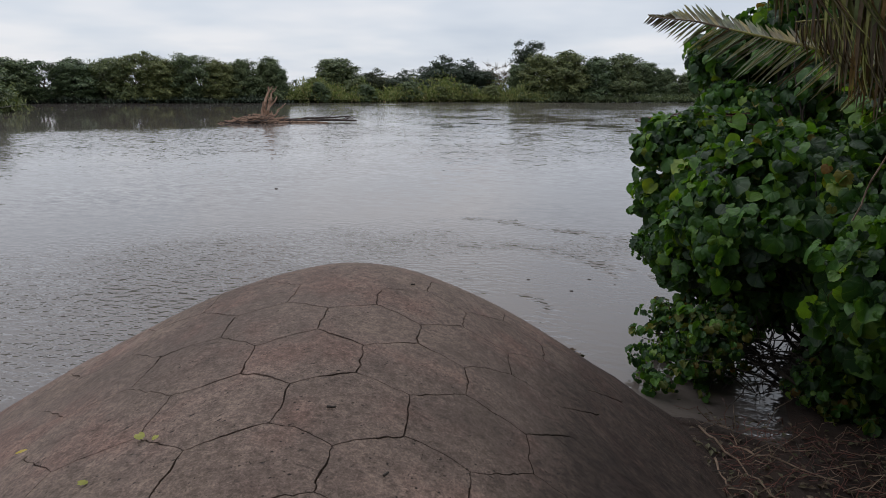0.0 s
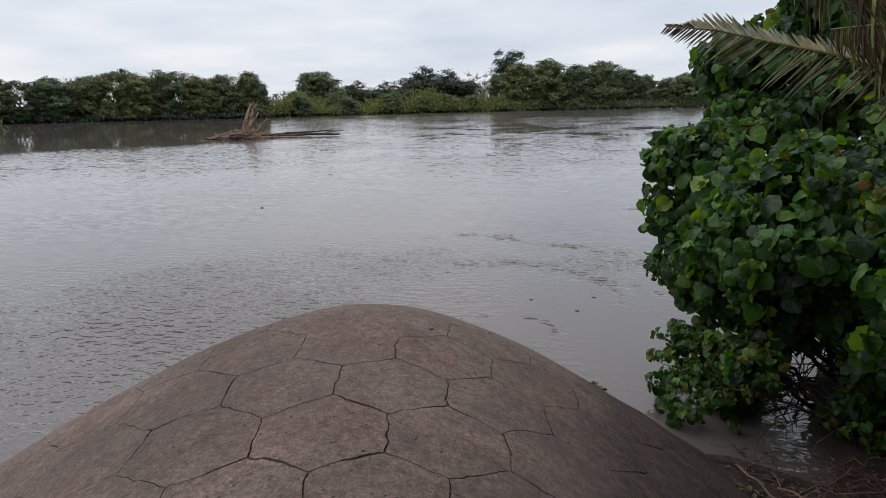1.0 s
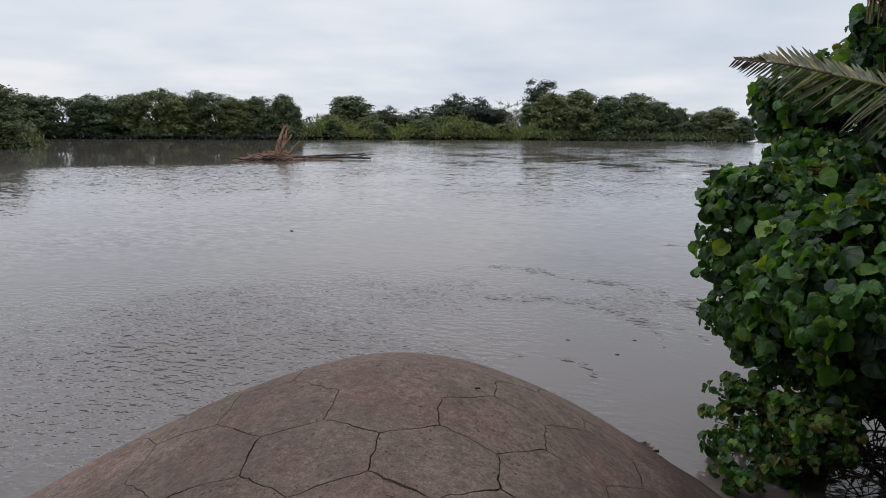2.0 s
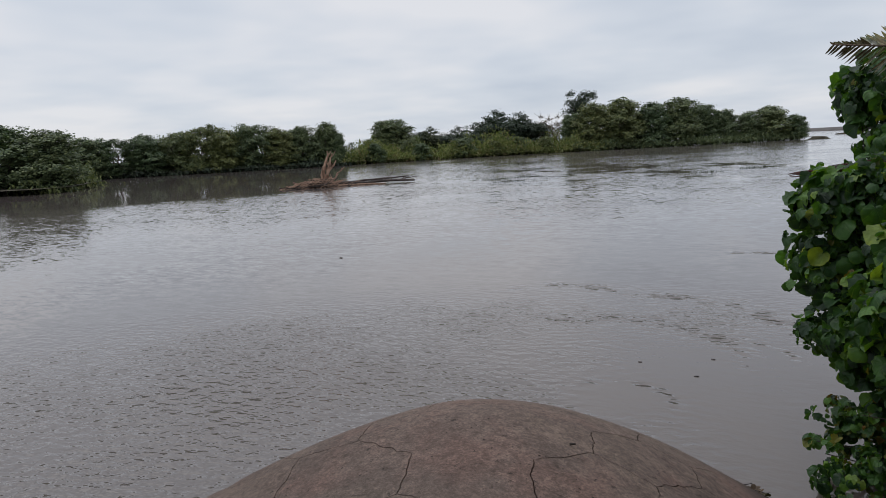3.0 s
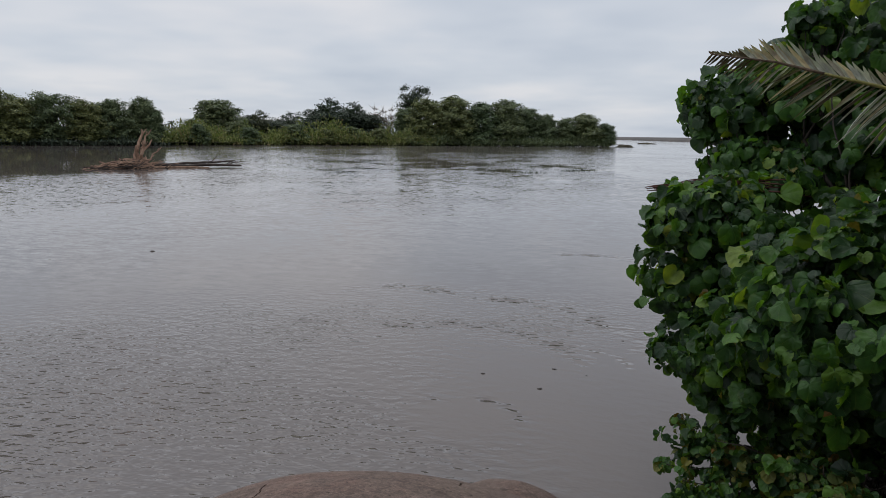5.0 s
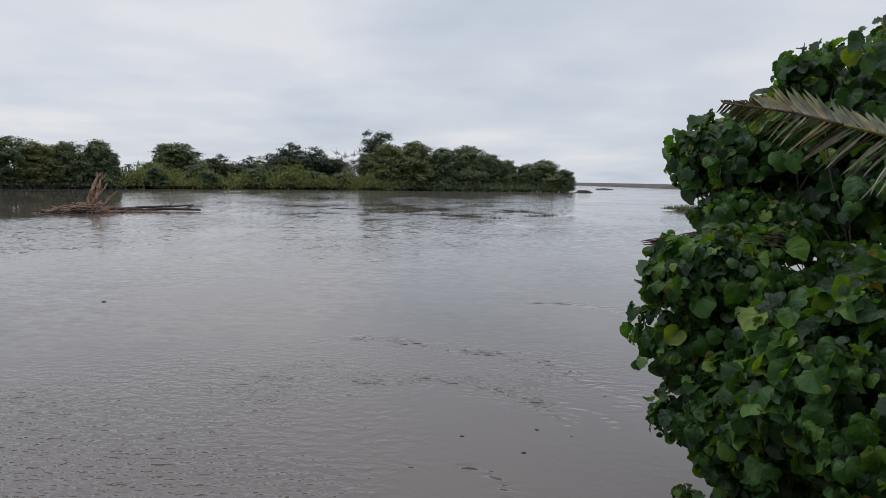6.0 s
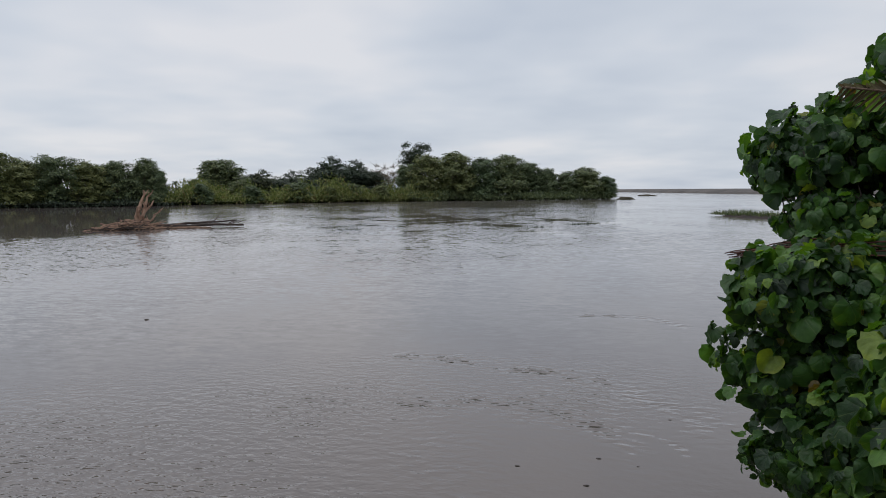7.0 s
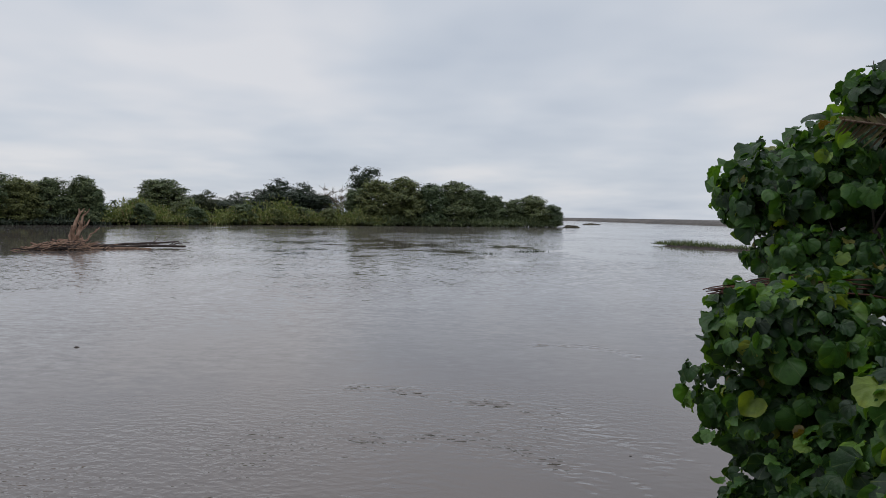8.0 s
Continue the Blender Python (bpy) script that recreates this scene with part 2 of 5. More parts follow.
def water_material():
    m, n, l, p = material("river_water")
    v = place(n, l)
    silt = ramp(n, l, noise_tex(n, l, place(n, l, (0.05, 0.12, 1), 0.3), 1.0, 4), (0.3, (0.106, 0.089, 0.082)), (0.7, (0.134, 0.113, 0.104)))
    l.new(silt, p.inputs["Base Color"])
    p.inputs["Roughness"].default_value = 0.04
    p.inputs["IOR"].default_value = 1.5
    # breeze patches: some stretches ruffled, some slick; the water under the left-hand trees lies sheltered
    def reach(centre, near, far, at_near, at_far):
        d = n.new("ShaderNodeVectorMath")
        d.operation = "DISTANCE"
        l.new(v, d.inputs[0])
        d.inputs[1].default_value = centre
        mr = n.new("ShaderNodeMapRange")
        mr.interpolation_type = "SMOOTHSTEP"
        l.new(d.outputs["Value"], mr.inputs["Value"])
        for key, val in (("From Min", near), ("From Max", far), ("To Min", at_near), ("To Max", at_far)):
            mr.inputs[key].default_value = val
        return mr.outputs["Result"]

    near_bank = reach((0, 0, 0), 5.0, 28.0, 0.12, 0.5)
    lee = reach((-66, 62, 0), 47.0, 57.0, 0.06, 1.0)
    past = n.new("ShaderNodeVectorMath")
    past.operation = "DOT_PRODUCT"
    l.new(v, past.inputs[0])
    past.inputs[1].default_value = (0.877, 0.481, 0)
    ragged = maths(n, l, "MULTIPLY", noise_tex(n, l, place(n, l, (0.12, 0.12, 1)), 1.0, 4), 6.0)
    lee = maths(n, l, "MAXIMUM", lee, ramp(n, l, maths(n, l, "MULTIPLY", maths(n, l, "ADD", past.outputs["Value"], ragged), 0.1), (0.05, 0.0), (0.35, 0.9)))
    open_water = reach((-6, 42, 0), 4.0, 30.0, 1.35, 1.0)
    lull = reach((5, 16, 0), 4.0, 13.0, 0.45, 1.0)
    shelter = maths(n, l, "MULTIPLY", maths(n, l, "MULTIPLY", maths(n, l, "MULTIPLY", near_bank, lee), open_water), lull)
    patch = ramp(n, l, noise_tex(n, l, place(n, l, (0.10, 0.07, 1), -0.3), 1.0, 5), (0.38, 0.55), (0.60, 1.1))
    streak = ramp(n, l, noise_tex(n, l, place(n, l, (0.30, 0.16, 1), 0.05), 1.0, 4, 0.6), (0.42, 0.75), (0.62, 1.35))
    calm = maths(n, l, "MULTIPLY", maths(n, l, "MULTIPLY", patch, shelter), streak)

    # slicks where the current boils up over snags, torn into streaks
    boil = mix(n, l, noise_tex(n, l, place(n, l, (0.21, 0.13, 1), 0.15), 1.0, 3), noise_tex(n, l, place(n, l, (0.5, 0.9, 1)), 1.0, 5, 0.7), 0.42)
    slick = maths(n, l, "MULTIPLY", ramp(n, l, boil, (0.46, 0.0), (0.56, 1.0)), reach((-3.5, 48, 0), 8.0, 22.0, 0.96, 0.0))
    calm = maths(n, l, "MULTIPLY", calm, maths(n, l, "SUBTRACT", 1.0, slick))

    # slopes of the wavelets; their long faces lean towards the near bank, as the breeze drives them
    def slopes(scale, turn, detail, amount):
        t = node(n, "ShaderNodeTexNoise", Scale=1.0, Detail=detail, Roughness=0.55)
        l.new(place(n, l, scale, turn), t.inputs["Vector"])
        a = n.new("ShaderNodeVectorMath")
        a.operation = "SUBTRACT"
        l.new(t.outputs["Color"], a.inputs[0])
        a.inputs[1].default_value = (0.5, 0.5, 0.5)
        c = n.new("ShaderNodeVectorMath")
        c.operation = "MULTIPLY"
        l.new(a.outputs[0], c.inputs[0])
        c.inputs[1].default_value = (amount * 0.7, amount, 0)
        k = n.new("ShaderNodeVectorMath")
        k.operation = "SCALE"
        l.new(c.outputs[0], k.inputs[0])
        l.new(calm, k.inputs["Scale"])
        return k.outputs[0]

    def plus(a, b):
        k = n.new("ShaderNodeVectorMath")
        k.operation = "ADD"
        l.new(a, k.inputs[0])
        l.new(b, k.inputs[1])
        return k.outputs[0]

    lean = n.new("ShaderNodeCombineXYZ")
    l.new(maths(n, l, "MULTIPLY", calm, -LEAN), lean.inputs["Y"])
    lean.inputs["Z"].default_value = 1.0
    total = plus(plus(slopes((3.4, 7.0, 1), 0.30, 3, 0.66), slopes((11.0, 21.0, 1), -0.15, 2, 0.40)), plus(slopes((0.5, 1.6, 1), 0.1, 3, 0.16), lean.outputs[0]))
    unit = n.new("ShaderNodeVectorMath")
    unit.operation = "NORMALIZE"
    l.new(total, unit.inputs[0])
    # wavelets close to the bank, fine and crisp, dying out towards the bush
    even = ramp(n, l, noise_tex(n, l, place(n, l, (0.5, 0.4, 1), -0.3), 1.0, 5), (0.34, 0.35), (0.62, 1.0))
    close = maths(n, l, "MULTIPLY", reach((0, 0, 0), 5.5, 12.0, 1.0, 0.0), even)
    close = maths(n, l, "MULTIPLY", close, reach((-2.6, 6.6, 0), 3.0, 9.5, 1.15, 0.3))
    close = maths(n, l, "MULTIPLY", close, reach((2.1, 6.6, 0), 1.6, 3.2, 0.12, 1.0))

    # eddies: a glassy inside, and a line of crowded wavelets along part of the rim
    stray = node(n, "ShaderNodeTexNoise", Scale=0.9, Detail=4.0, Roughness=0.6)
    l.new(v, stray.inputs["Vector"])
    rims = None
    for centre, radius, width, up in (((-0.75, 7.3, 0), 1.45, 0.30, 0.25), ((-1.3, 7.6, 0), 2.8, 0.42, 0.45), ((0.85, 7.6, 0), 0.34, 0.09, -0.2), ((1.3, 12.9, 0), 1.1, 0.25, 0.3), ((-0.4, 6.0, 0), 0.5, 0.12, -0.1)):
        off = n.new("ShaderNodeVectorMath")
        off.operation = "MULTIPLY_ADD"
        l.new(stray.outputs["Color"], off.inputs[0])
        off.inputs[1].default_value = (radius * 0.45, radius * 0.45, 0)
        off.inputs[2].default_value = (-centre[0] - radius * 0.225, -centre[1] - radius * 0.225, 0)
        local = plus(v, off.outputs[0])
        far = n.new("ShaderNodeVectorMath")
        far.operation = "LENGTH"
        l.new(local, far.inputs[0])
        band = maths(n, l, "DIVIDE", maths(n, l, "ABSOLUTE", maths(n, l, "SUBTRACT", far.outputs["Value"], radius)), width)
        band = ramp(n, l, maths(n, l, "MULTIPLY", band, 0.5), (0.0, 0.9), (0.15, 0.5), (0.5, 0.0))
        side = n.new("ShaderNodeSeparateXYZ")
        l.new(local, side.inputs[0])
        lit = maths(n, l, "DIVIDE", maths(n, l, "ADD", side.outputs["Y"], maths(n, l, "MULTIPLY", side.outputs["X"], 0.5)), radius)
        band = maths(n, l, "MULTIPLY", band, ramp(n, l, maths(n, l, "MULTIPLY", maths(n, l, "SUBTRACT", lit, up), 0.8), (0.0, 0.0), (0.5, 1.0)))
        rims = band if rims is None else maths(n, l, "MAXIMUM", rims, band)
        if radius < 1.5:
            inside = ramp(n, l, maths(n, l, "DIVIDE", far.outputs["Value"], radius * 1.3), (0.45, 0.35), (0.85, 1.0))
            close = maths(n, l, "MULTIPLY", close, inside)
    torn = ramp(n, l, noise_tex(n, l, place(n, l, (2.6, 2.0, 1), 0.4), 1.0, 5, 0.7), (0.42, 0.1), (0.58, 1.0))
    rims = maths(n, l, "MULTIPLY", rims, torn)
    ripple = noise_tex(n, l, place(n, l, (6.6, 10.5, 1), 0.30), 1.0, 2.0, 0.5)
    fine = noise_tex(n, l, place(n, l, (11.0, 20.0, 1), -0.15), 1.0, 1.5, 0.5)
    b = bump(n, l, ripple, maths(n, l, "MULTIPLY", close, 0.9), 0.056, unit.outputs[0])
    b = bump(n, l, fine, maths(n, l, "MULTIPLY", close, 0.6), 0.012, b)
    crowd = noise_tex(n, l, place(n, l, (4.5, 9.0, 1), 0.65), 1.0, 1.5, 0.5)
    b = bump(n, l, crowd, rims, 0.11, b)
    l.new(b, p.inputs["Normal"])
    return m


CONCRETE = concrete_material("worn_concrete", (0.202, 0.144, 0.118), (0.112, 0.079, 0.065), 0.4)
CONCRETE_DAMP = concrete_material("damp_concrete", (0.13, 0.10, 0.085), (0.07, 0.052, 0.044), 0.5)
WATER = water_material()
SOIL = soil_material("river_bank_soil", (0.034, 0.018, 0.012), (0.009, 0.006, 0.005))
FAR_SOIL = soil_material("marsh_soil", (0.07, 0.06, 0.035), (0.035, 0.03, 0.02), 0.2)
SAND = soil_material("grey_sand", (0.115, 0.10, 0.092), (0.065, 0.058, 0.054), 0.1)
BARK = bark_material("grey_brown_bark", (0.13, 0.10, 0.075), (0.05, 0.037, 0.028))
DARK_TWIG = bark_material("dark_wet_twig", (0.06, 0.045, 0.035), (0.02, 0.015, 0.012))
DRY_TWIG = bark_material("dry_pale_twig", (0.24, 0.165, 0.115), (0.10, 0.066, 0.046))
RED_TWIG = bark_material("red_brown_dry_twig", (0.15, 0.055, 0.038), (0.05, 0.022, 0.018))
DRIFTWOOD = bark_material("bleached_driftwood", (0.42, 0.27, 0.18), (0.17, 0.10, 0.07))
DRIFT_DARK = bark_material("wet_driftwood", (0.07, 0.048, 0.038), (0.022, 0.016, 0.013))
HIBISCUS = leaf_material("hibiscus_leaf", ((0.0, (0.012, 0.030, 0.014)), (0.40, (0.024, 0.066, 0.018)), (0.80, (0.052, 0.130, 0.024)), (0.95, (0.10, 0.19, 0.030)), (0.988, (0.15, 0.21, 0.034)), (0.994, (0.15, 0.15, 0.03)), (0.999, (0.13, 0.10, 0.025)), (1.0, (0.06, 0.035, 0.022))), 0.44, 0.33, True, 0.34)
HIBISCUS_OLD = leaf_material("ageing_hibiscus_leaf", ((0.0, (0.05, 0.065, 0.018)), (0.5, (0.085, 0.10, 0.022)), (0.8, (0.12, 0.11, 0.024)), (0.93, (0.12, 0.08, 0.025)), (1.0, (0.16, 0.085, 0.02))), 0.5, 0.15, True, 0.2)
MANGROVE = leaf_material("mangrove_leaf", ((0.0, (0.052, 0.074, 0.038)), (0.5, (0.092, 0.122, 0.054)), (1.0, (0.16, 0.185, 0.080))), 0.55, 0.12)
MANGROVE_DARK = leaf_material("dark_tree_leaf", ((0.0, (0.034, 0.046, 0.034)), (0.6, (0.055, 0.072, 0.045)), (1.0, (0.085, 0.098, 0.06))), 0.55, 0.12)
DRY_LEAF = leaf_material("brown_twiggy_leaf", ((0.0, (0.07, 0.05, 0.036)), (0.6, (0.11, 0.08, 0.055)), (1.0, (0.08, 0.085, 0.045))), 0.7, 0.1)
REED = leaf_material("reed_leaf", ((0.0, (0.085, 0.105, 0.034)), (0.5, (0.19, 0.20, 0.058)), (0.85, (0.32, 0.285, 0.11)), (1.0, (0.22, 0.13, 0.07))), 0.6, 0.25)
FROND_GREEN = leaf_material("green_palm_leaflet", ((0.0, (0.09, 0.11, 0.04)), (0.6, (0.15, 0.165, 0.06)), (1.0, (0.22, 0.21, 0.09))), 0.5, 0.2)
FROND_DRY = leaf_material("dry_palm_leaflet", ((0.0, (0.07, 0.045, 0.022)), (0.35, (0.19, 0.12, 0.05)), (0.7, (0.32, 0.27, 0.10)), (1.0, (0.40, 0.40, 0.14))), 0.6, 0.2)
FROND_GREY = leaf_material("grey_palm_leaflet", ((0.0, (0.30, 0.275, 0.235)), (0.6, (0.46, 0.43, 0.37)), (1.0, (0.58, 0.55, 0.47))), 0.5, 0.15)
FROND_DULL = leaf_material("brown_grey_palm_leaflet", ((0.0, (0.062, 0.043, 0.030)), (0.6, (0.15, 0.11, 0.072)), (1.0, (0.25, 0.205, 0.12))), 0.5, 0.15)
RACHIS = bark_material("palm_rachis", (0.30, 0.28, 0.075), (0.20, 0.18, 0.05), 0.5)
FALLEN = leaf_material("fallen_leaf", ((0.0, (0.34, 0.27, 0.05)), (0.6, (0.28, 0.27, 0.06)), (1.0, (0.26, 0.10, 0.04))), 0.5, 0.2)


# ---------------------------------------------------------------- building helpers
def empty(name, at=(0, 0, 0)):
    ob = new(name)
    ob.location = at
    return ob


def mesh(name, verts, faces, mat, parent=None, label="", smooth=False):
    """One mesh object from vertices and faces, placed under a thing or a part."""
    me = bpy.data.meshes.new(name)
    me.from_pydata([tuple(map(float, v)) for v in verts], [], faces)
    me.materials.append(mat)
    if smooth:
        me.polygons.foreach_set("use_smooth", [True] * len(me.polygons))
    me.update()
    return under(name, me, parent, label)


def under(name, me, parent=None, label=""):
    ob = new(name, me)
    if parent is not None:
        ob.parent = parent
    if label:
        ob["label"] = label
    return ob


def tube(points, radii, sides=6):
    """Vertices and faces of a tapered, bent stick."""
    pts = [Vector(p) for p in points]
    verts, faces = [], []
    for k, p in enumerate(pts):
        d = (pts[min(k + 1, len(pts) - 1)] - pts[max(k - 1, 0)]).normalized()
        a = d.orthogonal().normalized() if abs(d.z) > 0.9 else d.cross(Vector((0, 0, 1))).normalized()
        b = d.cross(a)
        for s in range(sides):
            t = 2 * math.pi * s / sides
            verts.append(p + radii[k] * (math.cos(t) * a + math.sin(t) * b))
    for k in range(len(pts) - 1):
        for s in range(sides):
            i, j = k * sides + s, k * sides + (s + 1) % sides
            faces.append((i, j, j + sides, i + sides))
    faces.append(tuple(range(sides))[::-1])
    faces.append(tuple(range(len(verts) - sides, len(verts))))
    return verts, faces


def join(pieces):
    verts, faces = [], []
    for v, f in pieces:
        n = len(verts)
        verts += list(v)
        faces += [tuple(i + n for i in g) for g in f]
    return verts, faces


def bent(a, b, rng, wander=0.1, steps=5, sag=0.0):
    """Points on a crooked line from a to b."""
    a, b = Vector(a), Vector(b)
    size = (b - a).length * wander
    out = []
    for k in range(steps + 1):
        t = k / steps
        off = Vector((rng.uniform(-1, 1), rng.uniform(-1, 1), rng.uniform(-1, 1))) * size * (4 * t * (1 - t)) ** 0.7
        out.append(a.lerp(b, t) + off + Vector((0, 0, -sag * 4 * t * (1 - t))))
    return out


def taper(r0, r1, n):
    return [r0 + (r1 - r0) * k / (n - 1) for k in range(n)]


def stick(a, b, r0, r1, rng, wander=0.1, steps=5, sides=5, sag=0.0):
    pts = bent(a, b, rng, wander, steps, sag)
    return tube(pts, taper(r0, r1, len(pts)), sides)


# ---------------------------------------------------------------- the setting
def sheet_from(name, outline, levels, mat, label, category):
    """Land with a sloping edge: rings of the outline, each moved inwards by some metres and raised to a height."""
    bm = bmesh.new()
    face = bm.faces.new([bm.verts.new((x, y, levels[0][1])) for x, y in outline])
    if face.normal.z < 0:
        face.normal_flip()
    before = levels[0]
    for inward, z in levels[1:]:
        bmesh.ops.inset_region(bm, faces=[face], thickness=inward - before[0], depth=0, use_even_offset=True)
        for v in face.verts:
            v.co.z = z
        before = (inward, z)
    bmesh.ops.triangulate(bm, faces=[face])
    bmesh.ops.recalc_face_normals(bm, faces=bm.faces)
    me = bpy.data.meshes.new(name)
    bm.to_mesh(me)
    bm.free()
    me.materials.append(mat)
    return tagged(under(name, me), label, category, kind="structure")


def along(path, t):
    lengths = [math.dist(path[k], path[k + 1]) for k in range(len(path) - 1)]
    d = t * sum(lengths)
    for k, s in enumerate(lengths):
        if d <= s or k == len(lengths) - 1:
            f = min(1.0, d / s)
            a, b = path[k], path[k + 1]
            return Vector((a[0] + (b[0] - a[0]) * f, a[1] + (b[1] - a[1]) * f, 0)), Vector((b[0] - a[0], b[1] - a[1], 0)).normalized()
        d -= s


W = 4200.0
river = mesh("water", [(-W, -W, 0), (W, -W, 0), (W, W, 0), (-W, W, 0)], [(0, 1, 2, 3)], WATER)
tagged(river, "wide grey-brown river with wind-ruffled surface", "water", kind="structure")

FAR_SHORE = [(-420, 20), (-120, 26), (-70, 33), (-53, 40), (-53.5, 44), (-64, 56), (-88, 68), (-90, 74), (-81, 82.5), (-67, 91.5),
             (-58, 101), (-45, 117), (-24, 131), (0, 141), (18.5, 152.5), (22, 158), (8, 190), (-100, 300), (-420, 420)]
sheet_from("ground_far_bank", FAR_SHORE, [(0, -0.4), (0.8, 0.12), (4, 0.5)], FAR_SOIL, "low marshy far river bank of dark mud", "ground")
SANDBAR = [(44, 500), (64, 430), (84, 270), (100, 205), (150, 165), (260, 150)]


def sandbar():
    """A low bar of sand: its cross-section drawn along the shore line."""
    section = [(0, -0.3), (1.5, 0.8), (4, 1.45), (12, 1.8), (45, 2.0), (60, -0.3)]
    verts, faces, n = [], [], 60
    for k in range(n + 1):
        p, d = along(SANDBAR, k / n)
        inland = Vector((-d.y, d.x, 0))
        for j, (across, z) in enumerate(section):
            rise = 0.22 * noise.noise(Vector((p.x * 0.06, p.y * 0.06, j * 0.7)))
            verts.append(p + inland * (across + 3 * noise.noise(Vector((p.x * 0.03, p.y * 0.03, 8.0)))) + Vector((0, 0, z + (rise if 0 < j < 5 else 0))))
    m = len(section)
    for k in range(n):
        for j in range(m - 1):
            i = k * m + j
            faces.append((i, i + m, i + m + 1, i + 1))
    tagged(mesh("ground_sandbar", verts, faces, SAND), "long low grey sandbar across the river mouth", "sandbar", kind="structure")


sandbar()
NEAR_BANK = [(1.05, 3.2), (1.30, 3.58), (1.46, 3.54), (1.66, 3.46), (1.86, 3.38), (2.00, 3.62), (2.02, 3.95), (2.06, 4.4), (2.14, 4.85), (2.32, 5.35), (2.6, 5.9), (3.1, 6.3), (5, 6.6), (14, 5.4), (60, -6), (60, -70), (-60, -70), (-14, -8), (-5, -5.4), (-3, -4.6), (-1.4, -3.4), (-0.5, 0.4)]
sheet_from("ground_near_bank", NEAR_BANK, [(0, -0.3), (0.12, 0.08), (0.45, 0.16)], SOIL, "dark bare soil of the near river bank", "ground")


# ---------------------------------------------------------------- the concrete turtle shell
SHELL = dict(cx=-0.361, cy=2.307, top=1.361, left=2.707, right=2.256, front=2.274, back=7.907, turn=0.335)


def shell_height(x, y):
    s = SHELL
    c, d = math.cos(s["turn"]), math.sin(s["turn"])
    u = (x - s["cx"]) * c + (y - s["cy"]) * d
    v = -(x - s["cx"]) * d + (y - s["cy"]) * c
    across = 0.5 + 0.5 * np.tanh(u / 0.4)
    u = u * ((1 - across) / s["left"] + across / s["right"])
    ahead = 0.5 + 0.5 * np.tanh(v / 0.4)
    v = v * ((1 - ahead) / s["back"] + ahead / s["front"])
    # the plan is squarer or more pinched from quarter to quarter
    p = 2 - ahead * (0.608 * (1 - across) - 0.439 * across) - 0.290 * (1 - ahead) * (1 - across)
    r = (np.abs(u) ** p + np.abs(v) ** p + 1e-6) ** (1 / p)
    z = s["top"] * (1 + 16.510 * r * r - 17.510 * r ** 1.9602)
    # a low lobe where the rim runs out towards the bush
    q = (((x - 0.062) / 0.635) ** 2 + ((y - 4.054) / 0.763) ** 2) ** 1.37
    lobe = 0.437 * (1 - q)
    z = np.where(r > 1.0, np.minimum(z, 0.0) - 0.5 * (r - 1.0), z)
    k = 0.04
    h = np.clip(0.5 + 0.5 * (z - lobe) / k, 0, 1)
    return lobe + (z - lobe) * h + k * h * (1 - h)


def shell_z(x, y):
    return float(shell_height(np.array(float(x)), np.array(float(y))))


def hex_place(q, r):
    """Where a corner or centre of the six-sided plates lies, by its place in the pattern."""
    x = 0.0143 + 0.2659 * q - 0.0853 * r + 0.013 * q * r - 0.0032 * q * q - 0.0058 * r * r
    x += 0.0014 * q ** 3 - 0.0055 * q * q * r - 0.0027 * q * r * r - 0.003 * r ** 3
    y = 1.7616 - 0.2346 * q - 0.3781 * r - 0.0233 * q * r + 0.0101 * q * q + 0.0137 * r * r
    y += -0.002 * q ** 3 + 0.0069 * q * q * r + 0.0035 * q * r * r - 0.0007 * r ** 3
    return Vector((x, y, 0))


AROUND = [(1, 0), (0, 1), (-1, 1), (-1, 0), (0, -1), (1, -1)]
PLATES = []
for q in range(-7, 9):
    for r in range(-7, 8):
        c = hex_place(q, r)
        if -0.35 < c.y < 3.3 and abs(q) + abs(r) < 9 and shell_z(c.x, c.y) > (0.93 if c.y < 2.6 else 0.72):
            PLATES.append((q, r))

turtle_shell = empty("turtle_shell", (-0.3, 1.9, 0))
tagged(turtle_shell, "domed brown concrete turtle shell with six-sided plates at the water", "sculpture")
step = 0.045
gx, gy = np.arange(-3.5, 2.4, step), np.arange(-5.5, 4.9, step)
X, Y = np.meshgrid(gx, gy)
Z = shell_height(X, Y)
centres = np.array([hex_place(q, r)[:2] for q, r in PLATES])
near = np.sqrt(((X[..., None] - centres[:, 0]) ** 2 + (Y[..., None] - centres[:, 1]) ** 2).min(-1))
others = np.array([hex_place(q, r)[:2] for q in range(-8, 10) for r in range(-8, 9) if (q, r) not in PLATES and abs(q) + abs(r) < 11])
other = np.sqrt(((X[..., None] - others[:, 0]) ** 2 + (Y[..., None] - others[:, 1]) ** 2).min(-1))
Z = Z - 0.013 * np.clip((0.26 - near) / 0.05, 0, 1) * np.clip((other - near - 0.04) / 0.05, 0, 1)
for k in range(Z.shape[0]):
    for j in range(Z.shape[1]):
        Z[k, j] += 0.012 * noise.noise(Vector((X[k, j] * 2.1, Y[k, j] * 2.1, 0.5)))
        if Z[k, j] < 0.62:
            Z[k, j] += 0.022 * noise.noise(Vector((X[k, j] * 5.5, Y[k, j] * 5.5, 2.5))) * min(1.0, (0.62 - Z[k, j]) / 0.15)
NX = len(gx)
keep = Z > -0.25
verts = np.stack([X, Y, Z], -1).reshape(-1, 3) - np.array([-0.3, 1.9, 0])
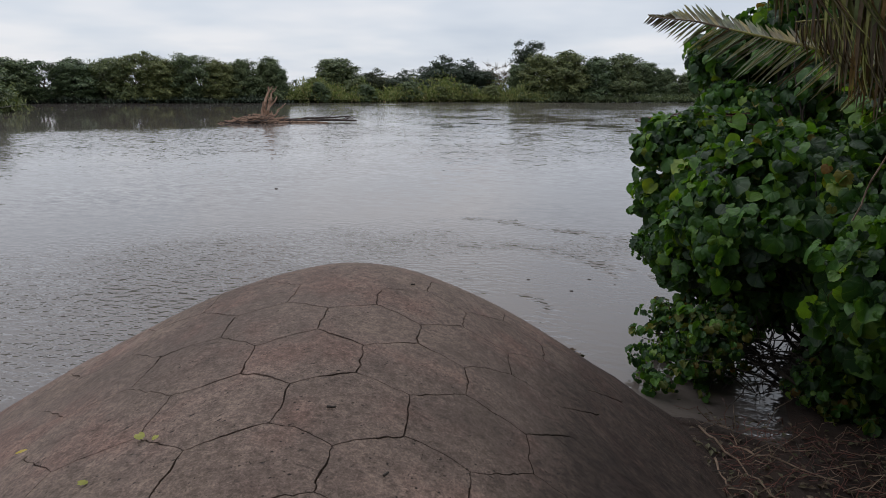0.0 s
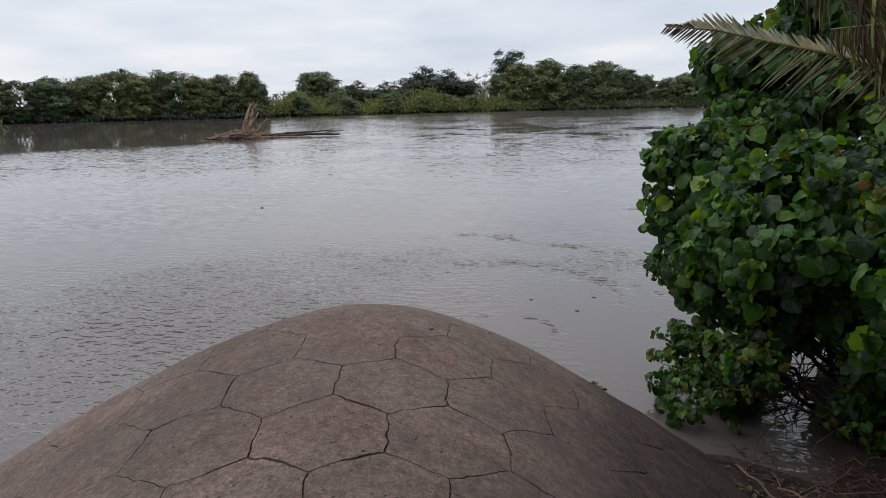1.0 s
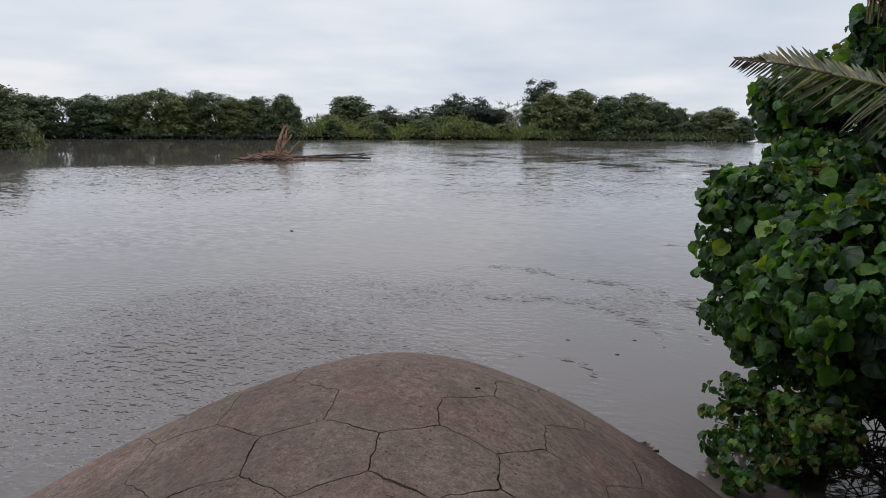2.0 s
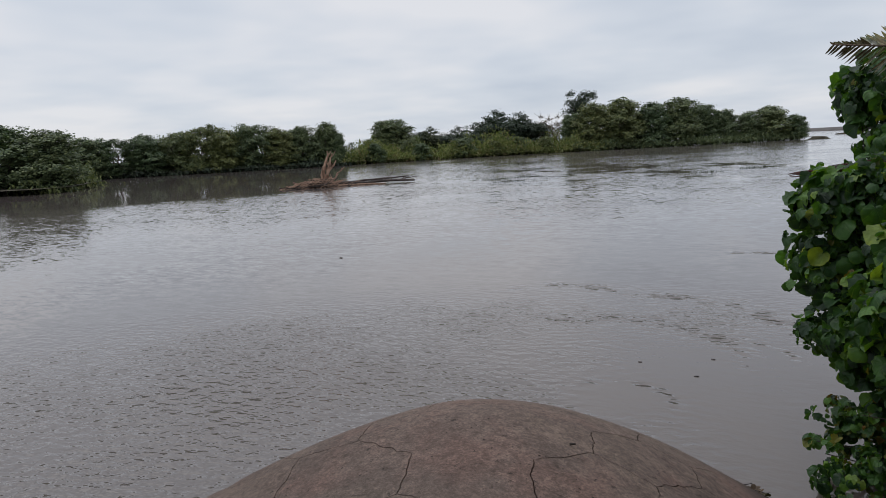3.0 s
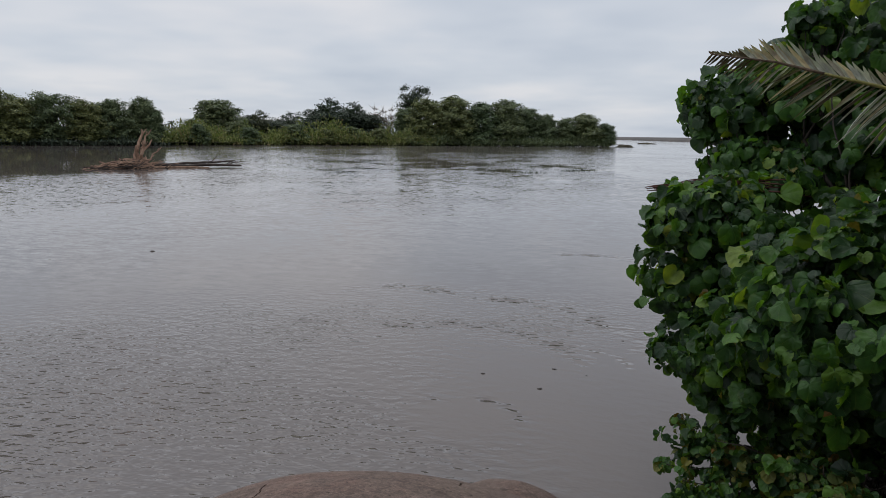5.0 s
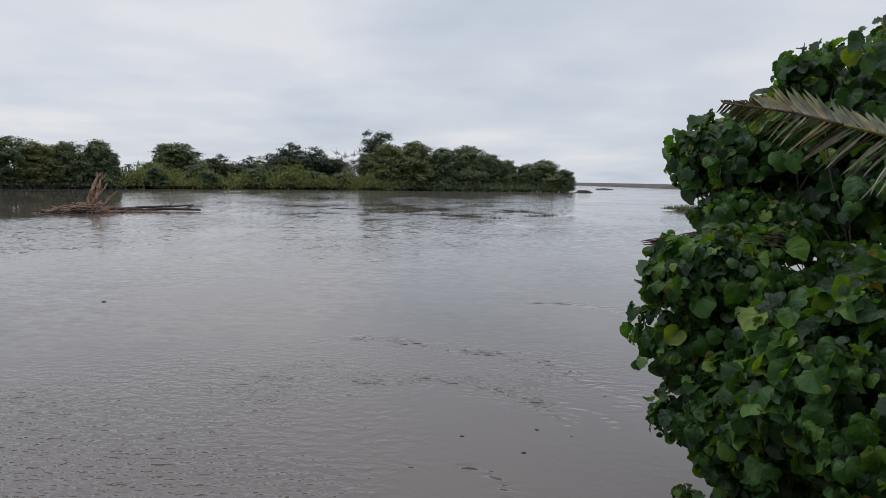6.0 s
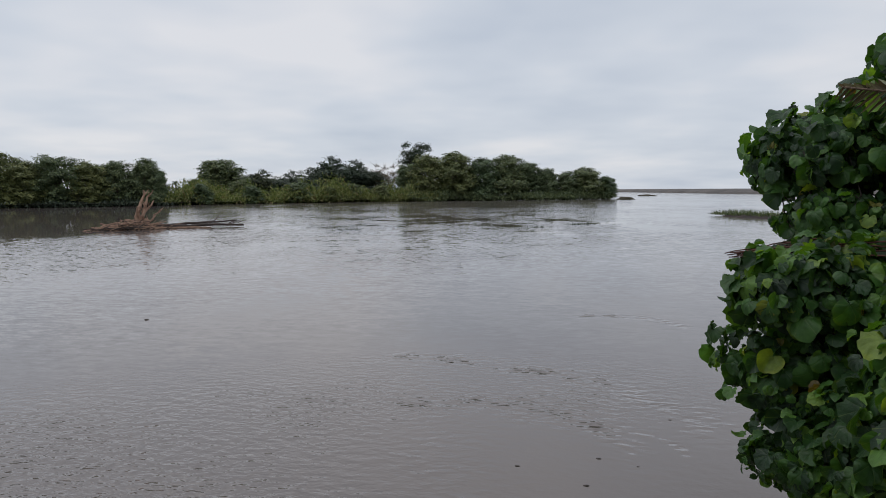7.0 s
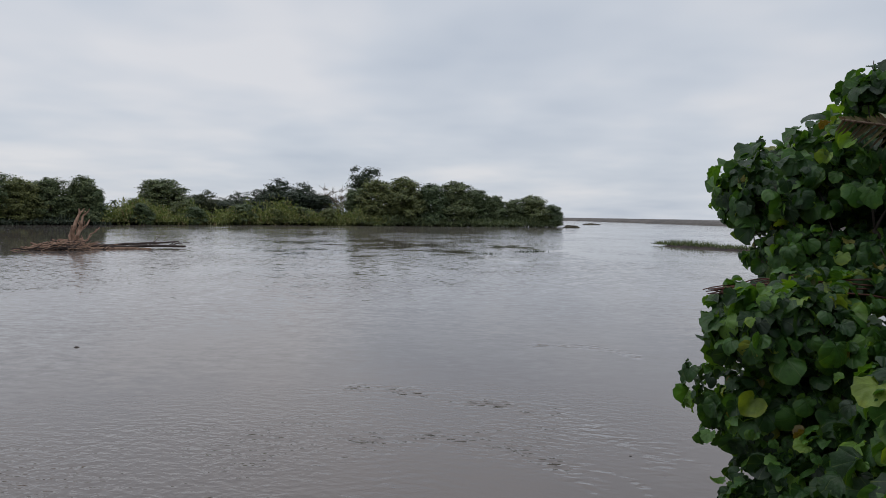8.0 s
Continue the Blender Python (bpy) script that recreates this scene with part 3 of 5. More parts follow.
faces = [(k * NX + j, k * NX + j + 1, (k + 1) * NX + j + 1, (k + 1) * NX + j) for k in range(len(gy) - 1) for j in range(NX - 1)
         if keep[k, j] or keep[k + 1, j] or keep[k, j + 1] or keep[k + 1, j + 1]]
mesh("dome", verts, faces, CONCRETE, turtle_shell, "smooth concrete flank with algae and shade painted on its bush side", smooth=True)


def wobble(p):
    """Hand-cut joints: every joint strays a little from its straight line."""
    n = noise.noise_vector(Vector((p.x * 5.1, p.y * 5.1, 3.0))) * 0.016 + noise.noise_vector(Vector((p.x * 17, p.y * 17, 7.0))) * 0.010 + noise.noise_vector(Vector((p.x * 55, p.y * 55, 9.0))) * 0.006
    return Vector((p.x + n.x, p.y + n.y, 0))


def plate(cells):
    """A plate of the shell, of one six-sided cell or a few grown together, with its sides going down into the joint."""
    verts, faces = [], []
    for q, r in cells:
        centre = wobble(hex_place(q, r))
        rim = []
        for i in range(6):
            a0, a1 = AROUND[i - 1], AROUND[i]
            b1 = AROUND[(i + 1) % 6]
            p0 = hex_place(q + (a0[0] + a1[0]) / 3, r + (a0[1] + a1[1]) / 3)
            p1 = hex_place(q + (a1[0] + b1[0]) / 3, r + (a1[1] + b1[1]) / 3)
            inner = (q + a1[0], r + a1[1]) in cells
            before = (q + a0[0], r + a0[1]) in cells
            for k in range(14):
                rim.append((wobble(p0.lerp(p1, k / 14)), inner or (k == 0 and before)))
        top = max(0.0, min(1.0, (shell_z(centre.x, centre.y) - 0.75) / 0.5))
        base, count = len(verts), len(rim)

        def ring(inset, dz):
            for p, inner in rim:
                d = centre - p
                e = noise.noise(Vector((p.x * 6, p.y * 6, 11.0)))
                gap = 0.0 if inner else 0.0009 + 0.0011 * top + max(0.0, 0.0050 * e) * (0.2 + top)
                s = p + d * min(0.9, (gap + inset) / d.length)
                z = shell_z(s.x, s.y) + dz + 0.012 * noise.noise(Vector((s.x * 2.1, s.y * 2.1, 0.5)))
                verts.append((s.x + 0.3, s.y - 1.9, z))

        ring(0.0, -0.03)
        ring(0.0, 0.002)
        ring(0.04, 0.002)
        ring(0.11, 0.002)
        z = shell_z(centre.x, centre.y) + 0.002 + 0.012 * noise.noise(Vector((centre.x * 2.1, centre.y * 2.1, 0.5)))
        verts.append((centre.x + 0.3, centre.y - 1.9, z))
        for k in (0, 1, 2):
            for i in range(count):
                j = (i + 1) % count
                if k == 0 and rim[i][1] and rim[j][1]:
                    continue
                faces.append((base + k * count + i, base + k * count + j, base + (k + 1) * count + j, base + (k + 1) * count + i))
        for i in range(count):
            faces.append((base + 3 * count + i, base + 3 * count + (i + 1) % count, base + 4 * count))
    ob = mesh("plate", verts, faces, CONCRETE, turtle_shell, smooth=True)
    if len(cells) > 1:
        bm = bmesh.new()
        bm.from_mesh(ob.data)
        bmesh.ops.remove_doubles(bm, verts=bm.verts, dist=0.0008)
        bm.to_mesh(ob.data)
        bm.free()
    for p in ob.data.polygons:
        p.use_smooth = p.normal.z > 0.35
    return ob


# ---------------------------------------------------------------- trees of the far bank
def crown_leaves(rng, lobes, count, size, flat=0.0):
    """Many small leaf blades set in clumps on uneven lobes, with gaps between them."""
    verts, faces = [], []
    weight = [lo[3] ** 2 for lo in lobes]
    clumps = []
    for lo in rng.choices(lobes, weight, k=max(30, count // 34)):
        d = Vector((rng.gauss(0, 1), rng.gauss(0, 1), rng.gauss(0, 1) + 0.25)).normalized()
        rad = lo[3] * rng.uniform(0.6, 1.0)
        clumps.append((Vector(lo[:3]) + Vector((d.x * rad, d.y * rad, d.z * rad * lo[4])), d))
    for k in range(count):
        c, d = clumps[k % len(clumps)]
        p = c + Vector((rng.triangular(-0.6, 0.6), rng.triangular(-0.6, 0.6), rng.triangular(-0.42, 0.36)))
        n = (d + Vector((rng.gauss(0, 0.6), rng.gauss(0, 0.6), rng.gauss(0.5, 0.5)))).normalized()
        a = n.orthogonal().normalized()
        a.rotate(Matrix.Rotation(rng.uniform(0, 6.28), 3, n))
        b = n.cross(a)
        s = size * rng.uniform(0.6, 1.35)
        i = len(verts)
        verts += [p - a * s * 0.5, p + b * s * 0.27 - n * 0.04 * s, p + a * s * 0.5, p - b * s * 0.27 - n * 0.04 * s]
        faces.append((i, i + 1, i + 2, i + 3))
    return verts, faces


def trunk_mesh(rng, lobes, height, thick, stems=3):
    out = []
    for s in range(stems):
        a = Vector((rng.uniform(-0.8, 0.8), rng.uniform(-0.5, 0.5), -0.3))
        b = a * 0.6 + Vector((rng.uniform(-0.8, 0.8), rng.uniform(-0.5, 0.5), height * 0.55))
        pts = bent(a, b, rng, 0.07, 6)
        out.append(tube(pts, taper(thick, thick * 0.5, 7), 6))
        for lo in rng.sample(lobes, min(4, len(lobes))):
            q = pts[rng.randint(2, 6)]
            out.append(stick(q, Vector(lo[:3]) + Vector((0, 0, lo[3] * 0.6)), thick * 0.4, thick * 0.08, rng, 0.1, 5, 5))
    return join(out)


def far_tree(seed, kind):
    """A tree about eight metres high, its base at the origin."""
    rng = random.Random(seed)
    lobes = []
    if kind == "bushy":
        for k in range(26):
            t = (k + 0.5) / 26
            z = 0.7 + 5.9 * t
            spread = 3.1 * (1 - 0.75 * t ** 2.4)
            a = k * 2.4 + rng.uniform(-0.5, 0.5)
            d = spread * rng.uniform(0.3, 0.85)
            lobes.append((math.cos(a) * d, math.sin(a) * d * 0.8, z, rng.uniform(0.95, 1.5), 0.9))
        count, size, mat = 17000, 0.27, MANGROVE
    elif kind == "umbrella":
        for k in range(18):
            a = k * 2.4 + rng.uniform(-0.6, 0.6)
            d = 2.9 * math.sqrt((k + 0.5) / 18)
            lobes.append((math.cos(a) * d, math.sin(a) * d * 0.8, 6.9 - 0.16 * d * d - 1.6 * rng.random(), rng.uniform(0.75, 1.2), 0.8))
        for k in range(24):
            a = rng.uniform(0, 6.28)
            d = rng.uniform(0.3, 3.0)
            lobes.append((math.cos(a) * d, math.sin(a) * d, rng.uniform(0.6, 4.4), rng.uniform(0.8, 1.3), 0.8))
        count, size, mat = 17000, 0.26, MANGROVE
    elif kind == "sparse":
        for k in range(14):
            a = k * 2.4
            d = rng.uniform(0.2, 1.7)
            lobes.append((math.cos(a) * d, math.sin(a) * d, rng.uniform(4.2, 7.1), rng.uniform(0.5, 0.9), 0.9))
        for k in range(6):
            a = rng.uniform(0, 6.28)
            lobes.append((math.cos(a) * 1.2, math.sin(a) * 1.2, rng.uniform(1.0, 4.2), rng.uniform(0.7, 1.1), 0.8))
        count, size, mat = 5200, 0.24, MANGROVE_DARK
    elif kind == "dark":
        for k in range(24):
            a = k * 2.4 + rng.uniform(-0.5, 0.5)
            d = 2.7 * math.sqrt((k + 0.5) / 24)
            lobes.append((math.cos(a) * d, math.sin(a) * d * 0.8, 0.8 + 6.0 * rng.uniform(0.1, 1.0) * (1 - 0.075 * d * d), rng.uniform(0.95, 1.5), 0.85))
        count, size, mat = 15000, 0.26, MANGROVE_DARK
    else:
        for k in range(10):
            a = rng.uniform(0, 6.28)
            d = rng.uniform(0.1, 1.5)
            lobes.append((math.cos(a) * d, math.sin(a) * d, rng.uniform(1.5, 7.2), rng.uniform(0.5, 0.9), 1.0))
        count, size, mat = 1300, 0.22, DRY_LEAF
    t = empty("tree")
    v, f = trunk_mesh(rng, lobes, 8.0, 0.16 if kind != "twiggy" else 0.09, 4 if kind == "twiggy" else 3)
    if kind == "twiggy":
        extra = [(v, f)]
        for lo in lobes:
            for k in range(7):
                d = Vector((rng.gauss(0, 1), rng.gauss(0, 1), abs(rng.gauss(0.8, 0.6)))).normalized()
                extra.append(stick(lo[:3], Vector(lo[:3]) + d * rng.uniform(0.8, 1.8), 0.04, 0.012, rng, 0.1, 3, 4))
        v, f = join(extra)
    mesh("trunk", v, f, BARK, t)
    v, f = crown_leaves(rng, lobes, count, size)
    mesh("crown", v, f, mat, t)
    return t


TREE_LABEL = {
    "bushy": ("round bushy green mangrove tree at the water's edge", "mangrove tree"),
    "umbrella": ("mangrove tree with a lumpy crown open below", "mangrove tree"),
    "sparse": ("tall thin tree with a sparse feathery top", "tree"),
    "dark": ("dark green dense-crowned tree behind the reeds", "tree"),
    "twiggy": ("half-bare brownish twiggy tree behind the reeds", "tree"),
}
# kind, x, y, height, radius
FAR_TREES = [
    ("bushy", -86, 90, 6.6, 3.8), ("bushy", -77, 97, 6.8, 3.6), ("bushy", -70, 103, 6.6, 3.6), ("bushy", -66, 108, 6.8, 3.4),
    ("bushy", -57.5, 45, 5.9, 3.6), ("umbrella", -62, 44, 6.6, 4.2), ("bushy", -67, 41, 6.4, 4.5),
    ("umbrella", -95, 72, 6.4, 4.0), ("bushy", -89.5, 75.5, 6.6, 3.8), ("umbrella", -88, 79.5, 6.6, 3.6), ("bushy", -85, 83.5, 6.9, 3.6),
]
FAR_TREES_MID = [
    ("umbrella", -82, 87.5, 7.4, 3.4), ("umbrella", -78.6, 90, 8.2, 3.6), ("bushy", -74.8, 91, 7.0, 3.4), ("umbrella", -71.5, 94, 8.1, 3.4),
    ("bushy", -68, 96, 7.0, 3.1), ("bushy", -65.4, 99, 7.3, 3.2), ("bushy", -62.6, 102.5, 7.9, 3.1), ("bushy", -60.6, 103.2, 5.8, 1.9),
    ("bushy", -72, 147, 9.8, 6.2), ("dark", -67.5, 152, 7.4, 4.4), ("dark", -62.3, 152, 8.2, 3.6), ("dark", -56.3, 152, 7.9, 4.6),
]
FAR_TREES_RIGHT = [
    ("dark", -47, 146, 9.4, 4.8), ("dark", -42, 145, 10.9, 6.0), ("dark", -37.2, 146, 10.0, 5.0), ("twiggy", -34.0, 146, 8.2, 3.0), ("twiggy", -30.6, 144, 7.8, 3.2), ("bushy", -26.2, 140, 8.0, 3.6),
    ("sparse", -25.2, 144, 12.9, 4.6), ("bushy", -21.5, 138, 9.8, 4.4), ("bushy", -16.4, 139.5, 10.3, 5.2), ("bushy", -11.0, 141.5, 9.3, 4.4),
    ("bushy", -5.6, 144.5, 9.9, 5.0), ("bushy", -1.0, 148, 8.4, 4.0), ("bushy", 2.7, 150, 7.1, 3.4),
    ("bushy", 7.2, 151.5, 6.4, 3.3), ("bushy", 12.0, 154, 7.3, 4.6), ("bushy", 16.2, 154.5, 5.2, 2.9),
]
REED_SHRUBS = [("bushy", -55, 106.5, 3.6, 1.9), ("bushy", -49.5, 114, 3.2, 2.2), ("bushy", -43.5, 121, 3.9, 2.4), ("bushy", -38.5, 124, 3.1, 1.8),
               ("bushy", -35, 128, 3.6, 2.4), ("bushy", -30, 130, 3.4, 2.1), ("bushy", -53, 118, 4.4, 2.6), ("bushy", -61, 116, 4.6, 2.4)]
PATTERNS = {}
rng_t = random.Random(11)
for kind, x, y, h, rad in FAR_TREES + FAR_TREES_MID + FAR_TREES_RIGHT + REED_SHRUBS:
    made = PATTERNS.setdefault(kind, [])
    want = {"bushy": 4, "umbrella": 3, "dark": 2}.get(kind, 1)
    m = Matrix.LocRotScale((x, y, 0.1), Euler((0, 0, rng_t.uniform(0, 6.28))), (rad / 2.75, rad / 2.75, h / 7.7))
    if len(made) < want:
        t = far_tree(100 + 17 * len(made) + len(kind) * 5, kind)
        t.matrix_basis = m
        made.append(t)
        tagged(t, *TREE_LABEL[kind], group="trees on the far bank")
    else:
        src = made[rng_t.randrange(len(made))]
        keep_scale = src.scale.copy()
        src.scale = (1, 1, 1)
        copy_thing(src, m)
        src.scale = keep_scale


# reeds and low shrubs along the open stretch of the far bank
def undergrowth(name, path, deep, tall, clumps, blades, size, seed, mat, label):
    rng = random.Random(seed)
    verts, faces = [], []
    for c in range(clumps):
        p, d = along(path, rng.random())
        side = Vector((-d.y, d.x, 0))
        p = p + side * deep * rng.random() ** 1.3 + Vector((0, 0, 0.1))
        high = tall * (0.5 + 0.9 * noise.noise(Vector((p.x * 0.22, p.y * 0.22, 2.0)))) * rng.uniform(0.5, 1.3)
        wide = rng.uniform(0.4, 1.0)
        for b in range(blades):
            q = p + Vector((rng.gauss(0, wide), rng.gauss(0, wide), high * rng.random() ** 0.8))
            n = Vector((rng.gauss(0, 1), rng.gauss(0, 1), rng.gauss(0.3, 0.5))).normalized()
            a = (Vector((0, 0, 1)) + Vector((rng.gauss(0, 0.7), rng.gauss(0, 0.7), 0))).normalized()
            w = n.cross(a).normalized()
            s = size * rng.uniform(0.6, 1.5)
            i = len(verts)
            verts += [q - a * s * 0.5, q + w * s * 0.2, q + a * s * 0.5, q - w * s * 0.2]
            faces.append((i, i + 1, i + 2, i + 3))
    return tagged(mesh(name, verts, faces, mat), label, name.replace("_", " "), kind="stuff")


undergrowth("reeds", [(-58.5, 102), (-45, 117.8), (-24, 132), (-19, 134)], 13, 4.0, 1700, 30, 0.42, 5, REED, "yellow-green reeds and low shrubs on the far bank")
undergrowth("shore_scrub", [(-94, 73), (-81, 83), (-67, 92), (-58, 101.5)], 5, 1.2, 300, 26, 0.4, 6, MANGROVE_DARK, "low green scrub under the far trees")
undergrowth("water_edge_scrub", [(-24, 131.5), (0, 141.7), (18, 152.8)], 3, 2.6, 420, 26, 0.42, 7, MANGROVE, "green branches hanging to the water under the trees")
undergrowth("bank_scrub", [(-53.2, 42), (-60, 51), (-70, 60)], 4, 2.0, 130, 26, 0.4, 9, MANGROVE, "green scrub at the tip of the near-side bank")
undergrowth("far_woods", [(-420, 300), (-150, 262), (-90, 250), (-20, 262)], 30, 5.0, 700, 22, 1.2, 8, MANGROVE_DARK, "distant line of woods behind the marsh")


def palm_far():
    rng = random.Random(3)
    t = empty("palm_tree", (-146, 258, 0.4))
    v, f = stick((0, 0, 0), (0.4, 0, 5.4), 0.22, 0.15, rng, 0.02, 5, 6)
    mesh("trunk", v, f, BARK, t)
    verts, faces = [], []
    for k in range(26):
        a = rng.uniform(0, 6.28)
        up = rng.uniform(-0.5, 0.9)
        p = Vector((0.4, 0, 5.4))
        for s in range(5):
            q = p + Vector((math.cos(a) * 0.34, math.sin(a) * 0.34, (up - 0.3 * s) * 0.3))
            side = Vector((-math.sin(a), math.cos(a), -0.4)) * 0.16
            i = len(verts)
            verts += [p - side, p + side, q + side, q - side]
            faces.append((i, i + 1, i + 2, i + 3))
            p = q
    mesh("crown", verts, faces, MANGROVE_DARK, t)
    tagged(t, "distant palm tree standing alone over the marsh", "palm tree")


palm_far()


# ---------------------------------------------------------------- driftwood in the river
def driftwood():
    rng = random.Random(21)
    o = Vector((-24.6, 40.0, 0))
    t = empty("driftwood_tree", o)
    u = Vector((-18.4, 41.1, 0)) - Vector((-24.8, 38.0, 0))
    u.normalize()
    v = Vector((-u.y, u.x, 0))

    def at(a, b, z):
        return u * a + v * b + Vector((0, 0, z))

    # upright roots
    for k, (a0, a1, b1, z1, r) in enumerate([(0.0, 0.45, 0.2, 2.4, 0.18), (0.1, 0.80, -0.2, 2.25, 0.15), (-0.1, 0.98, 0.4, 1.75, 0.14), (0.2, 1.4, -0.1, 1.2, 0.09), (-0.2, 0.12, -0.3, 1.4, 0.14), (0.05, 0.62, 0.3, 1.9, 0.11), (0.0, 1.1, 0.3, 0.8, 0.09)]):
        p = bent(at(a0, 0, -0.1), at(a1, b1, z1), rng, 0.05, 7)
        vv, ff = tube(p, taper(r, r * 0.28, 8), 7)
        root = mesh("upright_root", vv, ff, DRIFTWOOD, t)
        for s in range(2):
            q = p[rng.randint(4, 6)]
            vv, ff = stick(q, q + at(rng.uniform(-0.2, 0.4), rng.uniform(-0.3, 0.3), rng.uniform(0.15, 0.45)), r * 0.35, 0.02, rng, 0.1, 4, 5)
            mesh("side_root", vv, ff, DRIFTWOOD, root)
    # root plate
    vv, ff = join([stick(at(-0.5, 0, -0.05), at(0.6, 0.1, 0.55), 0.30, 0.18, rng, 0.06, 5, 8), stick(at(-0.4, -0.3, 0.0), at(0.5, 0.3, 0.4), 0.22, 0.12, rng, 0.08, 5, 7)])
    mesh("root_plate", vv, ff, DRIFTWOOD, t)
    # two long trunks lying on the water
    for a0, a1, b0, b1, z0, z1, r, m in [(-0.3, 6.4, 0.1, 0.0, 0.16, 0.12, 0.15, DRIFT_DARK), (1.2, 6.0, 0.5, 0.9, 0.14, 0.40, 0.10, DRIFT_DARK), (0.3, 4.4, -0.7, -0.6, 0.04, 0.04, 0.09, DRIFTWOOD)]:
        vv, ff = stick(at(a0, b0, z0), at(a1, b1, z1), r, r * 0.4, rng, 0.012, 8, 8)
        mesh("log", vv, ff, m, t)
    # snapped side branches of the far end
    for a0, a1, z1 in [(4.9, 6.7, 0.35), (4.2, 4.9, 0.75), (5.4, 6.2, 0.42), (3.9, 4.4, 0.5)]:
        vv, ff = stick(at(a0, 0.1, 0.14), at(a1, 0.3, z1), 0.05, 0.015, rng, 0.08, 5, 5)
        mesh("broken_branch", vv, ff, DRIFT_DARK, t)
    # tangle of branches piled against it
    pile = []
    dark = []
    for k in range(190):
        a = rng.gauss(-0.4, 1.1)
        if a < -2.5 or a > 2.2:
            continue
        b = rng.uniform(-2.0, 0.4)
        z = max(0.02, 0.52 * rng.random() * (1 - abs(a + 0.1) / 2.9))
        length = rng.uniform(0.5, 1.7)
        w = rng.uniform(-0.6, 0.6)
        d = at(math.cos(w) * length * 0.5, math.sin(w) * length * 0.5, rng.uniform(-0.12, 0.3))
        (pile if rng.random() < 0.62 else dark).append(stick(at(a, b, z) - d, at(a, b, z) + d, rng.uniform(0.02, 0.05), 0.012, rng, 0.08, 4, 5))
    vv, ff = join(pile)
    tagged(mesh("brushwood", vv, ff, DRIFTWOOD, t, "tangled pale branches"), kind="stuff")
    vv, ff = join(dark)
    tagged(mesh("wet_brushwood", vv, ff, DRIFT_DARK, t, "tangled dark wet branches"), kind="stuff")
    tagged(t, "bleached uprooted driftwood tree stranded in the river with branch tangle", "driftwood")


driftwood()


def weed_tuft(at, wide, high, seed, label):
    rng = random.Random(seed)
    verts, faces = [], []
    for k in range(70):
        p = Vector((rng.gauss(0, wide * 0.4), rng.gauss(0, 0.12), 0))
        top = p + Vector((rng.gauss(0, 0.15), rng.gauss(0, 0.1), high * rng.uniform(0.3, 1.0)))
        w = Vector((rng.uniform(-1, 1), rng.uniform(-1, 1), 0)).normalized() * 0.025
        i = len(verts)
        verts += [p - w + Vector((0, 0, -0.05)), p + w + Vector((0, 0, -0.05)), top]
        faces.append((i, i + 1, i + 2))
    ob = mesh("water_weed", verts, faces, MANGROVE_DARK)
    ob.location = at
    return tagged(ob, label, "water weed", kind="stuff")


weed_tuft((0.35, 43, 0), 1.0, 0.14, 31, "dark weed tuft breaking the river surface")
# partly a dark speckle of reflection on the water, modelled as weed
weed_tuft((3.4, 46.5, 0), 1.0, 0.18, 32, "dark weed tuft breaking the river surface")
weed_tuft((2.6, 45.6, 0), 0.7, 0.12, 33, "small flat patch of dark weed in the river")


def islet():
    t = empty("islet", (18.6, 55.5, 0))
    rng = random.Random(41)
    path = [(-3.0, 5.6), (-0.8, 0.8), (1.8, -3.6), (9, -7.5)]
    verts, faces, n = [], [], 14
    for k in range(41):
        p, d = along(path, k / 40)
        s = Vector((-d.y, d.x, 0))
        wide = 1.3 * min(1, k / 9 + 0.12)
        for j in range(n + 1):
            f = j / n * 2 - 1
            z = 0.30 * (1 - f * f) * min(1, k / 6) + 0.05 * noise.noise(Vector((p.x + f, p.y, 4.0))) - 0.06
            verts.append(p + s * f * wide + Vector((0, 0, z)))
    for k in range(40):
        for j in range(n):
            i = k * (n + 1) + j
            faces.append((i, i + 1, i + n + 2, i + n + 1))
    mesh("mud", verts, faces, SOIL, t, "reddish-brown mud edge", smooth=True)
    verts, faces = [], []
    for k in range(2600):
        f = rng.random()
        p, d = along(path, f)
        s = Vector((-d.y, d.x, 0))
        p = p + s * rng.uniform(-0.8, 0.9) + Vector((0, 0, 0.12))
        high = rng.uniform(0.15, 0.62) * min(1, f * 8 + 0.5) * (1.0 if f < 0.34 else 0.7)
        top = p + Vector((rng.gauss(0, 0.16), rng.gauss(0, 0.1), high))
        w = Vector((rng.uniform(-1, 1), rng.uniform(-1, 1), 0)).normalized() * 0.035
        i = len(verts)
        verts += [p - w, p + w, top]
        faces.append((i, i + 1, i + 2))
    tagged(mesh("grass", verts, faces, MANGROVE, t, "short green grass"), kind="stuff")
    tagged(t, "low grassy mud islet in the river", "islet")


islet()


def lump(name, at, size, mat, label, category, seed):
    bm = bmesh.new()
    bmesh.ops.create_icosphere(bm, subdivisions=3, radius=1)
    for v in bm.verts:
        v.co *= 1 + 0.35 * noise.noise(v.co * 1.7 + Vector((seed, 0, 0)))
        v.co = Vector((v.co.x * size[0], v.co.y * size[1], v.co.z * size[2]))
    me = bpy.data.meshes.new(name)
    bm.to_mesh(me)
    bm.free()
    me.materials.append(mat)
    me.polygons.foreach_set("use_smooth", [True] * len(me.polygons))
    ob = new(name, me)
    ob.location = at
    return tagged(ob, label, category)


lump("mud_hump", (36.5, 221, 0.0), (3, 1.4, 0.45), FAR_SOIL, "small dark hump of mud off the sandbar", "mud hump", 1)
